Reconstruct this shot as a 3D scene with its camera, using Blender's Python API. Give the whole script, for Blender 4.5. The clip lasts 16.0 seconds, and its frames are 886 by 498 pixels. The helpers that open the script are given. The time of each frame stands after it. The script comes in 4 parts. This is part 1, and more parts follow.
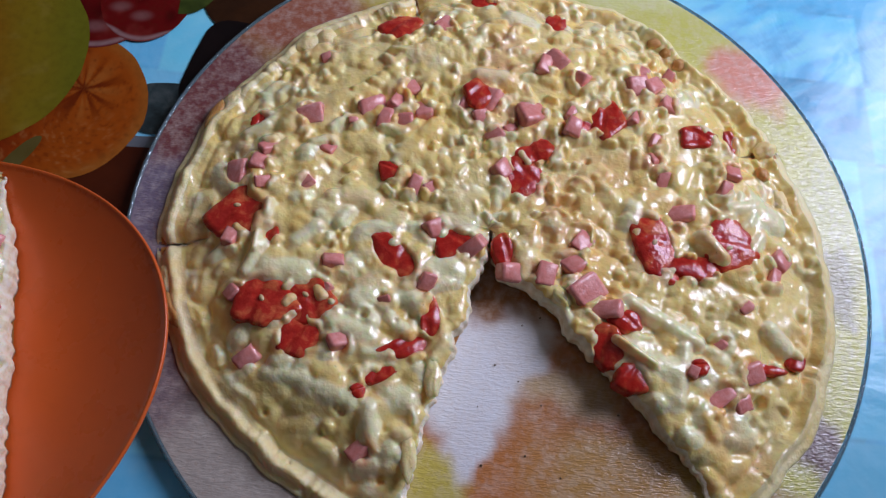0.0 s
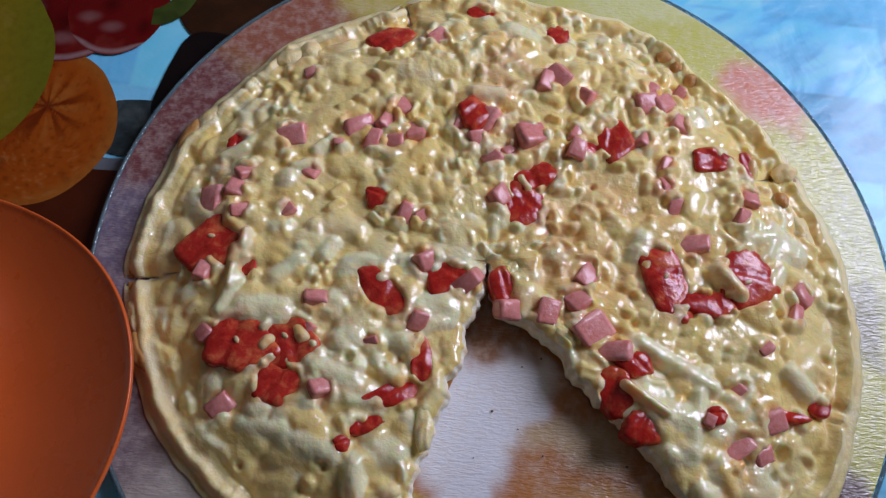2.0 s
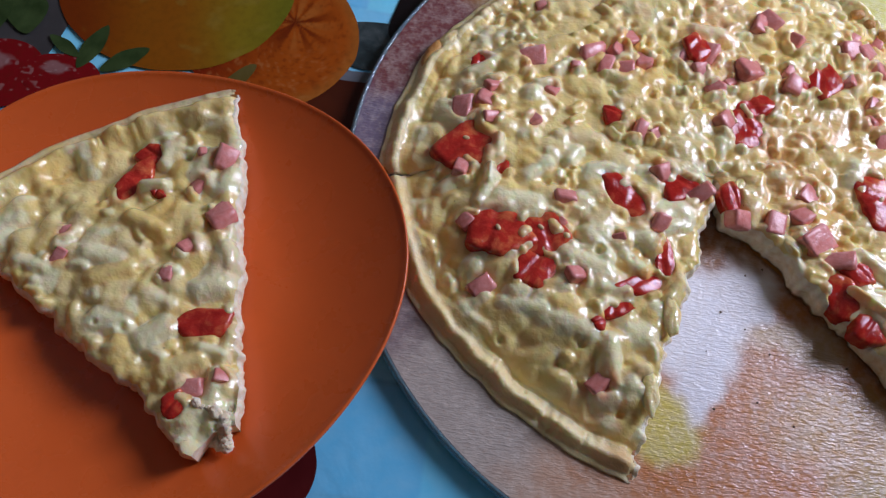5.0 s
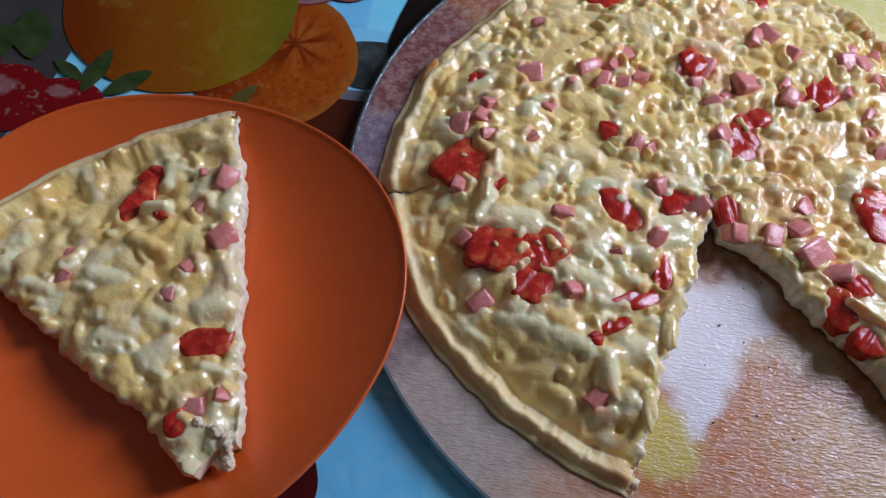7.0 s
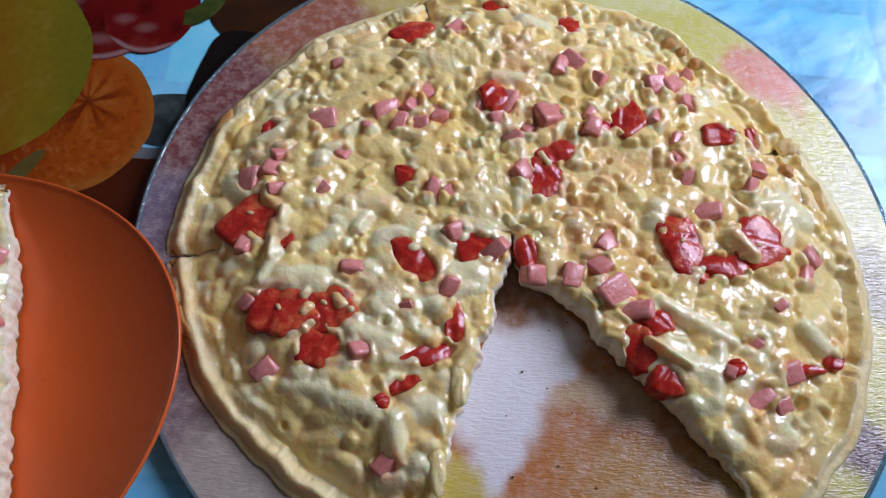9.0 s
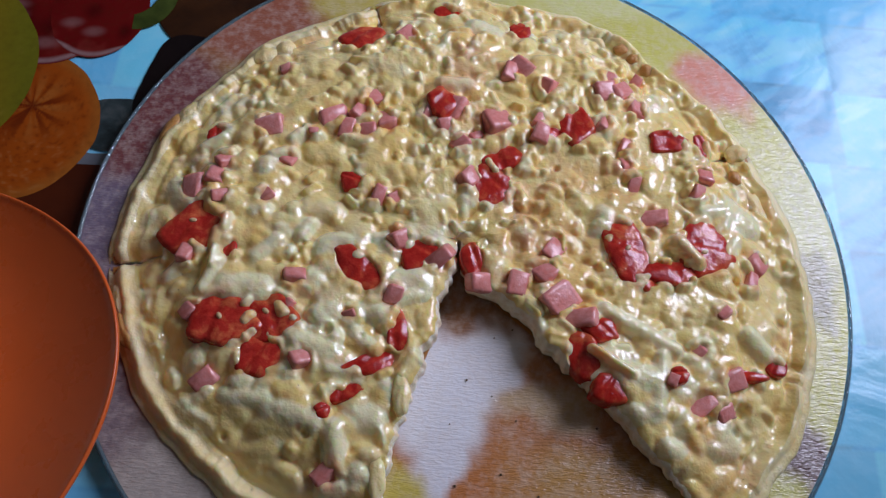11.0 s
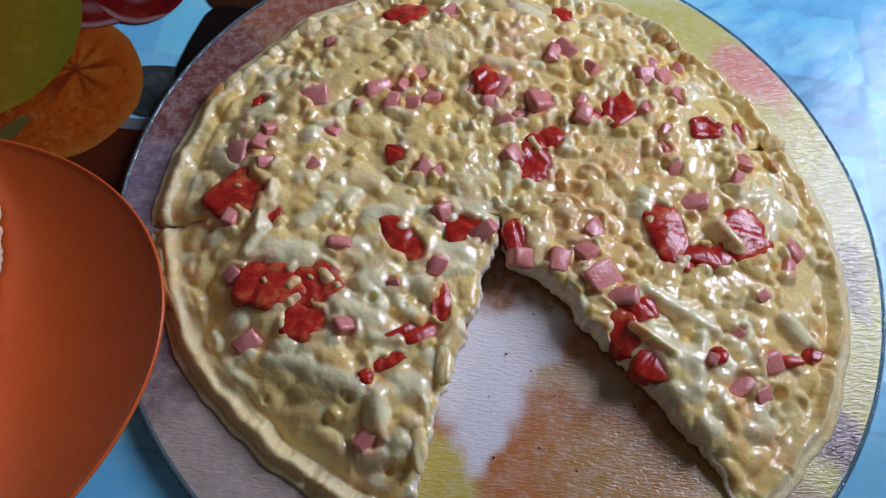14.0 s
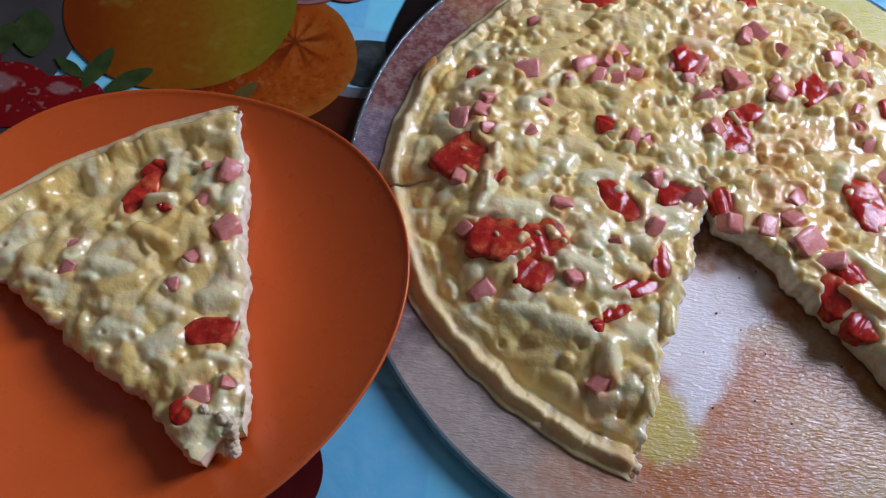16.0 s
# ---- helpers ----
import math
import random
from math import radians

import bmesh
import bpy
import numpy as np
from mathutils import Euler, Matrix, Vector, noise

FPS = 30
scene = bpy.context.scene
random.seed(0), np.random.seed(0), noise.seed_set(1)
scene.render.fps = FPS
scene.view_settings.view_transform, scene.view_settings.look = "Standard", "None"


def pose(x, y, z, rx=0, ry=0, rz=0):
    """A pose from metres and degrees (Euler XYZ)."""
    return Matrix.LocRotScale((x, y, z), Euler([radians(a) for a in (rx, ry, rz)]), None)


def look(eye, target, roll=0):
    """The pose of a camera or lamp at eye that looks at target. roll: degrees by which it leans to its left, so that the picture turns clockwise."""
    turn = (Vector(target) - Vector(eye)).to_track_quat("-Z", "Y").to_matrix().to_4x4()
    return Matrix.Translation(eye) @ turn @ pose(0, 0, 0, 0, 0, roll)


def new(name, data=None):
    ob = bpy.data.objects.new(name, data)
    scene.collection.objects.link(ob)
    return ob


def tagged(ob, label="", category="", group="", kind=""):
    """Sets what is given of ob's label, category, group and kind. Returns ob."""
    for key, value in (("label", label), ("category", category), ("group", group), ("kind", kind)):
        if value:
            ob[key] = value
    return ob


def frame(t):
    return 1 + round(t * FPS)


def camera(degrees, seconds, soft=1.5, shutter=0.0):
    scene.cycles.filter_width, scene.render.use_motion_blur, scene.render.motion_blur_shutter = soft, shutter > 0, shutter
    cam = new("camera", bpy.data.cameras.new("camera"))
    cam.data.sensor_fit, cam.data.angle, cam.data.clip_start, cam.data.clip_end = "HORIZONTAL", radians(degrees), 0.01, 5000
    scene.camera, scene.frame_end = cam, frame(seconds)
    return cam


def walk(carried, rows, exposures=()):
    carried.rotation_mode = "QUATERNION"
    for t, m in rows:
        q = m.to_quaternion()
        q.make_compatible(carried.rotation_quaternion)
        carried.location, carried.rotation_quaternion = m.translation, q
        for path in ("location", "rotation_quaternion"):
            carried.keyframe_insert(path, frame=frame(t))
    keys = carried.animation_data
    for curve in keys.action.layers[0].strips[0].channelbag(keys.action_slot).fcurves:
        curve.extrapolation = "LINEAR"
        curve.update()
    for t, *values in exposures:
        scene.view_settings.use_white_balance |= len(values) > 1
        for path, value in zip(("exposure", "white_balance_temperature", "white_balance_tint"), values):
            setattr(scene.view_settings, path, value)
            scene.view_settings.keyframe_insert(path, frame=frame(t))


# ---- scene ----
cam = camera(58.94, 16.0, soft=1.4)
PATH = [
    (0, (0.01267, 0.01489, 0.30509), (0.02167, 0.20518, -0.15720), 8.10),
    (0.5, (0.01568, 0.04099, 0.28682), (0.02520, 0.22879, -0.17648), 7.80),
    (1, (0.01636, 0.05431, 0.27991), (0.02620, 0.23621, -0.18573), 7.89),
    (1.5, (0.01437, 0.04675, 0.28134), (0.02495, 0.23321, -0.18247), 8.45),
    (2, (0.01400, 0.03727, 0.28637), (0.02399, 0.22639, -0.17637), 8.38),
    (2.5, (0.00773, 0.02397, 0.28809), (0.01797, 0.21606, -0.17342), 8.56),
    (3, (-0.00467, 0.01342, 0.28712), (0.00770, 0.20603, -0.17412), 9.87),
    (3.5, (-0.02317, -0.00238, 0.28636), (-0.01485, 0.19527, -0.17284), 9.64),
    (4, (-0.03754, -0.01246, 0.28691), (-0.03437, 0.18790, -0.17118), 8.19),
    (4.5, (-0.05832, -0.02275, 0.28418), (-0.05361, 0.18046, -0.17264), 9.61),
    (5, (-0.07154, -0.02658, 0.28358), (-0.06412, 0.17993, -0.17172), 10.92),
    (7.5, (-0.06279, -0.02247, 0.29147), (-0.06521, 0.18911, -0.16156), 7.25),
    (8, (-0.04251, -0.01420, 0.29483), (-0.04398, 0.19811, -0.15786), 6.32),
    (8.5, (-0.01541, -0.00124, 0.29451), (-0.01226, 0.21100, -0.15819), 6.02),
    (9, (0.00284, 0.00785, 0.28992), (0.01471, 0.21829, -0.16348), 7.09),
    (11.5, (0.01788, 0.01159, 0.29148), (0.03947, 0.22355, -0.16085), 9.43),
    (12, (0.01659, 0.00849, 0.29609), (0.03538, 0.22655, -0.15346), 8.83),
    (12.5, (0.01672, 0.00855, 0.29384), (0.03816, 0.22807, -0.15488), 9.71),
    (13, (0.01385, 0.00869, 0.29304), (0.03858, 0.22558, -0.15679), 10.99),
    (13.5, (0.01347, 0.00414, 0.29140), (0.03698, 0.22369, -0.15720), 10.82),
    (14, (-0.00099, -0.00069, 0.28570), (0.02609, 0.21317, -0.16544), 12.72),
    (14.5, (-0.02075, -0.00947, 0.28725), (0.00128, 0.20664, -0.16310), 12.11),
    (15, (-0.03887, -0.02112, 0.28625), (-0.02392, 0.19683, -0.16350), 10.20),
    (15.5, (-0.06019, -0.03386, 0.28660), (-0.04881, 0.18658, -0.16204), 10.24),
    (16, (-0.07242, -0.03680, 0.28590), (-0.06455, 0.18634, -0.16148), 9.81),
]
walk(cam, [(t, look(eye, target, roll)) for t, eye, target, roll in PATH],
     [(0, -0.26, 5700, 27), (1.5, -0.41, 5700, 27), (3, -0.29, 5700, 27), (4, -0.08, 5700, 27), (5, -0.06, 5700, 27), (7.5, -0.09, 5700, 27), (8.5, -0.01, 5700, 27), (9.2, -0.16, 5700, 27), (11.5, -0.39, 5700, 27), (13.5, -0.41, 5700, 27), (14.5, -0.23, 5700, 27), (16, -0.08, 5700, 27)])

# ---------------------------------------------------------------- light
world = bpy.data.worlds.new("sky")
scene.world = world
world.use_nodes = True
sky = world.node_tree.nodes.new("ShaderNodeTexSky")
sky.sky_type = "NISHITA"
sky.sun_disc = False
sky.sun_elevation, sky.sun_rotation = radians(38), radians(150)
world.node_tree.links.new(sky.outputs[0], world.node_tree.nodes["Background"].inputs[0])
world.node_tree.nodes["Background"].inputs[1].default_value = 0.1

# daylight in the window's opening beside the table
window_light = bpy.data.lights.new("window_daylight", "AREA")
window_light.shape, window_light.size, window_light.size_y = "RECTANGLE", 0.36, 0.5
window_light.energy, window_light.color = 8.9, (0.92, 0.955, 1.0)
lamp = new("window_daylight", window_light)
lamp.matrix_world = look((0.515, 0.46, 0.54), (0.0, 0.46, 0.54))


# ---------------------------------------------------------------- materials
def material(name, rough=0.5, metal=0.0, spec=0.5, coat=0.0):
    m = bpy.data.materials.new(name)
    m.use_nodes = True
    b = m.node_tree.nodes["Principled BSDF"]
    b.inputs["Roughness"].default_value = rough
    b.inputs["Metallic"].default_value = metal
    b.inputs["Specular IOR Level"].default_value = spec
    b.inputs["Coat Weight"].default_value = coat
    b.inputs["Coat Roughness"].default_value = 0.12
    return m, m.node_tree, b


def node(tree, kind, **values):
    n = tree.nodes.new(kind)
    for key, value in values.items():
        n.inputs[key.replace("_", " ")].default_value = value
    return n


def coords(tree):
    return tree.nodes.new("ShaderNodeTexCoord").outputs["Object"]


def noise_tex(tree, scale, detail=4.0, rough=0.55, distortion=0.0):
    n = node(tree, "ShaderNodeTexNoise", Scale=scale, Detail=detail, Roughness=rough, Distortion=distortion)
    tree.links.new(coords(tree), n.inputs["Vector"])
    return n.outputs["Fac"]


def ramp(tree, fac, *stops):
    r = tree.nodes.new("ShaderNodeValToRGB")
    e = r.color_ramp.elements
    while len(e) < len(stops):
        e.new(0.5)
    for i, (at, colour) in enumerate(stops):
        e[i].position = at
        e[i].color = (*colour, 1)
    tree.links.new(fac, r.inputs[0])
    return r.outputs[0]


def mix(tree, fac, a, b):
    m = tree.nodes.new("ShaderNodeMix")
    m.data_type = "RGBA"
    for value, slot in ((fac, m.inputs[0]), (a, m.inputs[6]), (b, m.inputs[7])):
        if isinstance(value, bpy.types.NodeSocket):
            tree.links.new(value, slot)
        elif isinstance(value, tuple):
            slot.default_value = (*value, 1)
        else:
            slot.default_value = value
    return m.outputs[2]


def bump(tree, b, height, strength, distance, normal=None, slot="Normal"):
    n = node(tree, "ShaderNodeBump", Strength=strength, Distance=distance)
    tree.links.new(height, n.inputs["Height"])
    if normal:
        tree.links.new(normal, n.inputs["Normal"])
    if slot:
        tree.links.new(n.outputs[0], b.inputs[slot])
    return n.outputs[0]


def attribute(tree, name):
    a = tree.nodes.new("ShaderNodeAttribute")
    a.attribute_name = name
    return a


def rough_by(tree, b, fac, low, high):
    m = tree.nodes.new("ShaderNodeMapRange")
    m.inputs["To Min"].default_value, m.inputs["To Max"].default_value = low, high
    tree.links.new(fac, m.inputs["Value"])
    tree.links.new(m.outputs[0], b.inputs["Roughness"])


def mottled(name, dark, light, scale, rough=0.5, spec=0.5, coat=0.0, relief=0.3, depth=0.0004, fine=4.0):
    """A plain surface with variation at two scales and a fine relief."""
    m, tree, b = material(name, rough, 0, spec, coat)
    broad, grain = noise_tex(tree, scale), noise_tex(tree, scale * fine, 6)
    c = mix(tree, 0.35, ramp(tree, broad, (0.3, dark), (0.7, light)), ramp(tree, grain, (0.3, dark), (0.7, light)))
    tree.links.new(c, b.inputs["Base Color"])
    rough_by(tree, b, grain, max(0.02, rough - 0.1), rough + 0.1)
    if relief:
        bump(tree, b, grain, relief, depth)
    return m


def cheese_material():
    m, tree, b = material("melted_cheese", 0.2, 0, 0.6)
    white, oil = attribute(tree, "white").outputs["Fac"], attribute(tree, "oil").outputs["Fac"]
    yellow = ramp(tree, noise_tex(tree, 55, 3), (0.25, (0.95, 0.64, 0.18)), (0.48, (0.97, 0.73, 0.28)), (0.72, (0.98, 0.79, 0.38)))
    blend = tree.nodes.new("ShaderNodeMath")
    blend.operation = "MULTIPLY_ADD"
    tree.links.new(noise_tex(tree, 160, 3), blend.inputs[0])
    blend.inputs[1].default_value = 0.3
    tree.links.new(white, blend.inputs[2])
    c = mix(tree, ramp(tree, blend.outputs[0], (0.38, (0, 0, 0)), (0.78, (1, 1, 1))), yellow, (0.99, 0.87, 0.52))
    grains = noise_tex(tree, 420, 5, 0.6)
    c = mix(tree, ramp(tree, grains, (0.62, (0, 0, 0)), (0.8, (0.16, 0.16, 0.16))), c, (0.74, 0.44, 0.12))
    oil_edge = tree.nodes.new("ShaderNodeMath")
    oil_edge.operation = "MULTIPLY"
    tree.links.new(oil, oil_edge.inputs[0])
    tree.links.new(ramp(tree, noise_tex(tree, 130, 4), (0.34, (0, 0, 0)), (0.56, (1, 1, 1))), oil_edge.inputs[1])
    stain = ramp(tree, noise_tex(tree, 38, 2), (0.42, (0.93, 0.50, 0.13)), (0.58, (0.91, 0.46, 0.26)))
    c = mix(tree, oil_edge.outputs[0], c, stain)
    specks = ramp(tree, noise_tex(tree, 620, 2), (0.72, (0, 0, 0)), (0.78, (0.7, 0.7, 0.7)))
    c = mix(tree, specks, c, (0.30, 0.16, 0.05))
    tree.links.new(c, b.inputs["Base Color"])
    b.inputs["Subsurface Weight"].default_value = 0.75
    b.inputs["Subsurface Radius"].default_value = (1.0, 0.7, 0.35)
    b.inputs["Subsurface Scale"].default_value = 0.003
    rough_by(tree, b, noise_tex(tree, 120, 3), 0.06, 0.20)
    first = bump(tree, b, noise_tex(tree, 240, 2, 0.45, 0.2), 0.45, 0.0012, slot="")
    second = bump(tree, b, noise_tex(tree, 560, 3, 0.5, 0.3), 0.4, 0.0007, first, slot="")
    bump(tree, b, noise_tex(tree, 1300, 3), 0.15, 0.0003, second)
    b.inputs["Coat Weight"].default_value, b.inputs["Coat Roughness"].default_value = 0.5, 0.06
    tree.links.new(first, b.inputs["Coat Normal"])
    return m


def dough_material(name, pale, gold, brown):
    m, tree, b = material(name, 0.45, 0, 0.4)
    oil = attribute(tree, "oil").outputs["Fac"]
    c = ramp(tree, noise_tex(tree, 60, 4), (0.3, gold), (0.62, pale))
    c = mix(tree, ramp(tree, noise_tex(tree, 500, 4), (0.6, (0, 0, 0)), (0.85, (0.35, 0.35, 0.35))), c, brown)
    c = mix(tree, oil, c, (0.46, 0.19, 0.035))
    tree.links.new(c, b.inputs["Base Color"])
    b.inputs["Subsurface Weight"].default_value = 0.5
    b.inputs["Subsurface Radius"].default_value = (1.0, 0.7, 0.35)
    b.inputs["Subsurface Scale"].default_value = 0.004
    rough_by(tree, b, noise_tex(tree, 140, 3), 0.28, 0.55)
    first = bump(tree, b, noise_tex(tree, 260, 4), 0.8, 0.001, slot="")
    bump(tree, b, noise_tex(tree, 1300, 3), 0.4, 0.0004, first)
    return m


def crumb_material():
    m, tree, b = material("torn_crumb", 0.8, 0, 0.2)
    under = attribute(tree, "oil").outputs["Fac"]
    c = ramp(tree, noise_tex(tree, 350, 5), (0.3, (0.80, 0.64, 0.38)), (0.5, (0.92, 0.81, 0.58)), (0.7, (0.96, 0.90, 0.74)))
    c = mix(tree, under, c, (0.20, 0.085, 0.025))
    tree.links.new(c, b.inputs["Base Color"])
    b.inputs["Subsurface Weight"].default_value = 0.15
    b.inputs["Subsurface Scale"].default_value = 0.002
    first = bump(tree, b, noise_tex(tree, 450, 5, 0.7), 0.45, 0.0012, slot="")
    bump(tree, b, noise_tex(tree, 1500, 3), 0.5, 0.0005, first)
    return m


def fleshy(name, dark, mid, light, rough, scale, sub, relief):
    m, tree, b = material(name, rough, 0, 0.5)
    info = tree.nodes.new("ShaderNodeObjectInfo")
    c = ramp(tree, noise_tex(tree, scale, 5, 0.65, 0.4), (0.33, dark), (0.5, mid), (0.68, light))
    c = mix(tree, ramp(tree, info.outputs["Random"], (0, (0, 0, 0)), (1, (0.4, 0.4, 0.4))), c, dark)
    tree.links.new(c, b.inputs["Base Color"])
    b.inputs["Subsurface Weight"].default_value = sub
    b.inputs["Subsurface Radius"].default_value = (1.0, 0.35, 0.25)
    b.inputs["Subsurface Scale"].default_value = 0.002
    rough_by(tree, b, noise_tex(tree, scale * 2.2, 3), rough * 0.6, rough * 1.6)
    first = bump(tree, b, noise_tex(tree, scale * 1.5, 4), relief, 0.001, slot="")
    bump(tree, b, noise_tex(tree, scale * 6, 3), relief * 0.5, 0.0003, first)
    return m


def glazed_material():
    m, tree, b = material("orange_glaze", 0.2, 0, 0.5)
    c = ramp(tree, noise_tex(tree, 18, 3), (0.3, (0.66, 0.108, 0.013)), (0.7, (0.72, 0.126, 0.017)))
    c = mix(tree, ramp(tree, noise_tex(tree, 240, 4), (0.55, (0, 0, 0)), (0.8, (0.12, 0.12, 0.12))), c, (0.38, 0.07, 0.008))
    tree.links.new(c, b.inputs["Base Color"])
    rough_by(tree, b, noise_tex(tree, 60, 4), 0.2, 0.36)
    bump(tree, b, noise_tex(tree, 90, 3), 0.06, 0.0008)
    return m


def board_print_material():
    """The picture on the board, under a pressed surface of short fine ridges."""
    m, tree, b = material("board_print", 0.24, 0, 0.8)
    ink = attribute(tree, "ink").outputs["Color"]
    c = mix(tree, ramp(tree, noise_tex(tree, 260, 5, 0.65), (0.42, (0, 0, 0)), (0.75, (0.34, 0.34, 0.34))), ink, (0.88, 0.80, 0.68))
    c = mix(tree, ramp(tree, noise_tex(tree, 620, 4, 0.7), (0.52, (0, 0, 0)), (0.66, (0.12, 0.12, 0.12))), c, (0.55, 0.28, 0.12))
    tree.links.new(c, b.inputs["Base Color"])
    place = tree.nodes.new("ShaderNodeMapping")
    place.inputs["Rotation"].default_value = (0, 0, radians(-22))
    place.inputs["Scale"].default_value = (260, 1150, 1)
    tree.links.new(coords(tree), place.inputs["Vector"])
    ridges = node(tree, "ShaderNodeTexNoise", Scale=1.0, Detail=2.0, Roughness=0.5, Distortion=0.8)
    tree.links.new(place.outputs[0], ridges.inputs["Vector"])
    first = bump(tree, b, ridges.outputs["Fac"], 0.6, 0.0006, slot="")
    bump(tree, b, noise_tex(tree, 900, 3), 0.3, 0.0004, first)
    return m


def cloth_material():
    """Glossy oilcloth printed with pale and deeper blue boards and white streaks, with window glare painted in."""
    m, tree, b = material("blue_oilcloth", 0.3, 0, 0.4)
    ink = attribute(tree, "ink").outputs["Color"]
    c = mix(tree, ramp(tree, noise_tex(tree, 150, 5), (0.35, (0, 0, 0)), (0.8, (0.14, 0.14, 0.14))), ink, (0.60, 0.86, 0.96))
    tree.links.new(c, b.inputs["Base Color"])
    rough_by(tree, b, noise_tex(tree, 30, 4), 0.16, 0.32)
    first = bump(tree, b, noise_tex(tree, 26, 4, 0.5, 0.5), 0.35, 0.004, slot="")
    bump(tree, b, noise_tex(tree, 700, 3), 0.15, 0.0003, first)
    return m


def printed(name, *stops, scale=60, direction=None, size=0.1, rough=0.42):
    """Ink on the oilcloth: colours run by noise, or along a direction with some noise."""
    stops = [(p, tuple(0.75 * v for v in col)) for p, col in stops]
    m, tree, b = material(name, rough, 0, 0.2)
    fac = noise_tex(tree, scale, 5, 0.6, 0.3)
    if direction:
        g = tree.nodes.new("ShaderNodeVectorMath")
        g.operation = "DOT_PRODUCT"
        tree.links.new(coords(tree), g.inputs[0])
        g.inputs[1].default_value = (direction[0] / size, direction[1] / size, 0)
        s = tree.nodes.new("ShaderNodeMath")
        s.operation = "MULTIPLY_ADD"
        tree.links.new(fac, s.inputs[0])
        s.inputs[1].default_value = 0.35
        tree.links.new(g.outputs["Value"], s.inputs[2])
        fac = s.outputs[0]
    stops = [(at, tuple(0.28 * v for v in colour)) for at, colour in stops]
    c = ramp(tree, fac, *stops)
    tree.links.new(c, b.inputs["Base Color"])
    bump(tree, b, noise_tex(tree, 26, 4, 0.5, 0.5), 0.3, 0.004)
    return m


def ink_material():
    """Ink whose colours the print itself carries, with a fine grain."""
    m, tree, b = material("picture_ink", 0.5, 0, 0.06)
    ink = attribute(tree, "ink").outputs["Color"]
    c = mix(tree, ramp(tree, noise_tex(tree, 300, 4), (0.45, (0, 0, 0)), (0.8, (0.25, 0.25, 0.25))), ink, (0.05, 0.02, 0.005))
    tree.links.new(c, b.inputs["Base Color"])
    bump(tree, b, noise_tex(tree, 26, 4, 0.5, 0.5), 0.3, 0.004)
    return m


INK = ink_material()
CHEESE = cheese_material()
DOUGH = dough_material("baked_crust", (0.95, 0.80, 0.44), (0.92, 0.69, 0.27), (0.58, 0.29, 0.08))
CRUMB = crumb_material()
SAUSAGE = fleshy("boiled_sausage", (0.66, 0.21, 0.16), (0.78, 0.31, 0.27), (0.88, 0.45, 0.40), 0.18, 200, 0.2, 0.35)
TOMATO = fleshy("cooked_tomato", (0.36, 0.012, 0.007), (0.54, 0.036, 0.018), (0.76, 0.19, 0.06), 0.10, 150, 0.12, 0.5)
SEED = mottled("tomato_seed", (0.62, 0.42, 0.18), (0.78, 0.62, 0.34), 400, 0.3)
GLAZE = glazed_material()
PRINT = board_print_material()
CLOTH = cloth_material()
WOOD = mottled("table_wood", (0.20, 0.11, 0.05), (0.34, 0.20, 0.10), 14, 0.5)
PAINT = mottled("wall_paint", (0.50, 0.43, 0.34), (0.56, 0.49, 0.40), 3, 0.8)
CEILING = mottled("ceiling_paint", (0.58, 0.54, 0.48), (0.64, 0.60, 0.54), 3, 0.85)
FLOORING = mottled("brown_linoleum", (0.20, 0.13, 0.08), (0.30, 0.20, 0.12), 6, 0.5)
SPECK = mottled("burnt_crumb", (0.05, 0.03, 0.015), (0.20, 0.12, 0.05), 600, 0.7)


def glass_edge_material():
    m, tree, b = material("glass_edge", 0.08, 0, 0.5)
    b.inputs["Base Color"].default_value = (0.55, 0.80, 0.86, 1)
    b.inputs["Transmission Weight"].default_value = 0.85
    b.inputs["IOR"].default_value = 1.5
    bump(tree, b, noise_tex(tree, 500, 3), 0.4, 0.0005)
    return m


GLASS = glass_edge_material()


# ---------------------------------------------------------------- mesh helpers
def empty(name, place=(0, 0, 0)):
    ob = new(name)
    ob.location = place
    ob.empty_display_size = 0.02
    return ob


def mesh_of(name, verts, faces, mat, smooth=True, attributes=None, colours=None):
    me = bpy.data.meshes.new(name)
    me.from_pydata([tuple(v) for v in verts], [], [tuple(f) for f in faces])
    me.materials.append(mat)
    me.polygons.foreach_set("use_smooth", [smooth] * len(me.polygons))
    for key, values in (attributes or {}).items():
        me.attributes.new(key, "FLOAT", "POINT").data.foreach_set("value", np.asarray(values, np.float32))
    if colours is not None:
        rgba = np.c_[colours, np.ones(len(colours))].astype(np.float32)
        me.attributes.new("ink", "FLOAT_COLOR", "POINT").data.foreach_set("color", rgba.ravel())
    me.update()
    return me


def add(name, me, parent=None, label="", m=None):
    ob = new(name, me)
    if m is not None:
        ob.matrix_world = m
    if parent:
        ob.parent = parent
    return tagged(ob, label) if label else ob


def part(name, bm, mat, parent, label="", smooth=True):
    me = bpy.data.meshes.new(name)
    bm.to_mesh(me)
    bm.free()
    me.materials.append(mat)
    me.polygons.foreach_set("use_smooth", [smooth] * len(me.polygons))
    return add(name, me, parent, label)


def box(w, d, h, bevel=0.0, segments=2):
    bm = bmesh.new()
    bmesh.ops.create_cube(bm, size=1)
    bmesh.ops.scale(bm, vec=(w, d, h), verts=bm.verts)
    if bevel:
        bmesh.ops.bevel(bm, geom=bm.edges[:], offset=bevel, segments=segments, profile=0.6, affect="EDGES")
    return bm


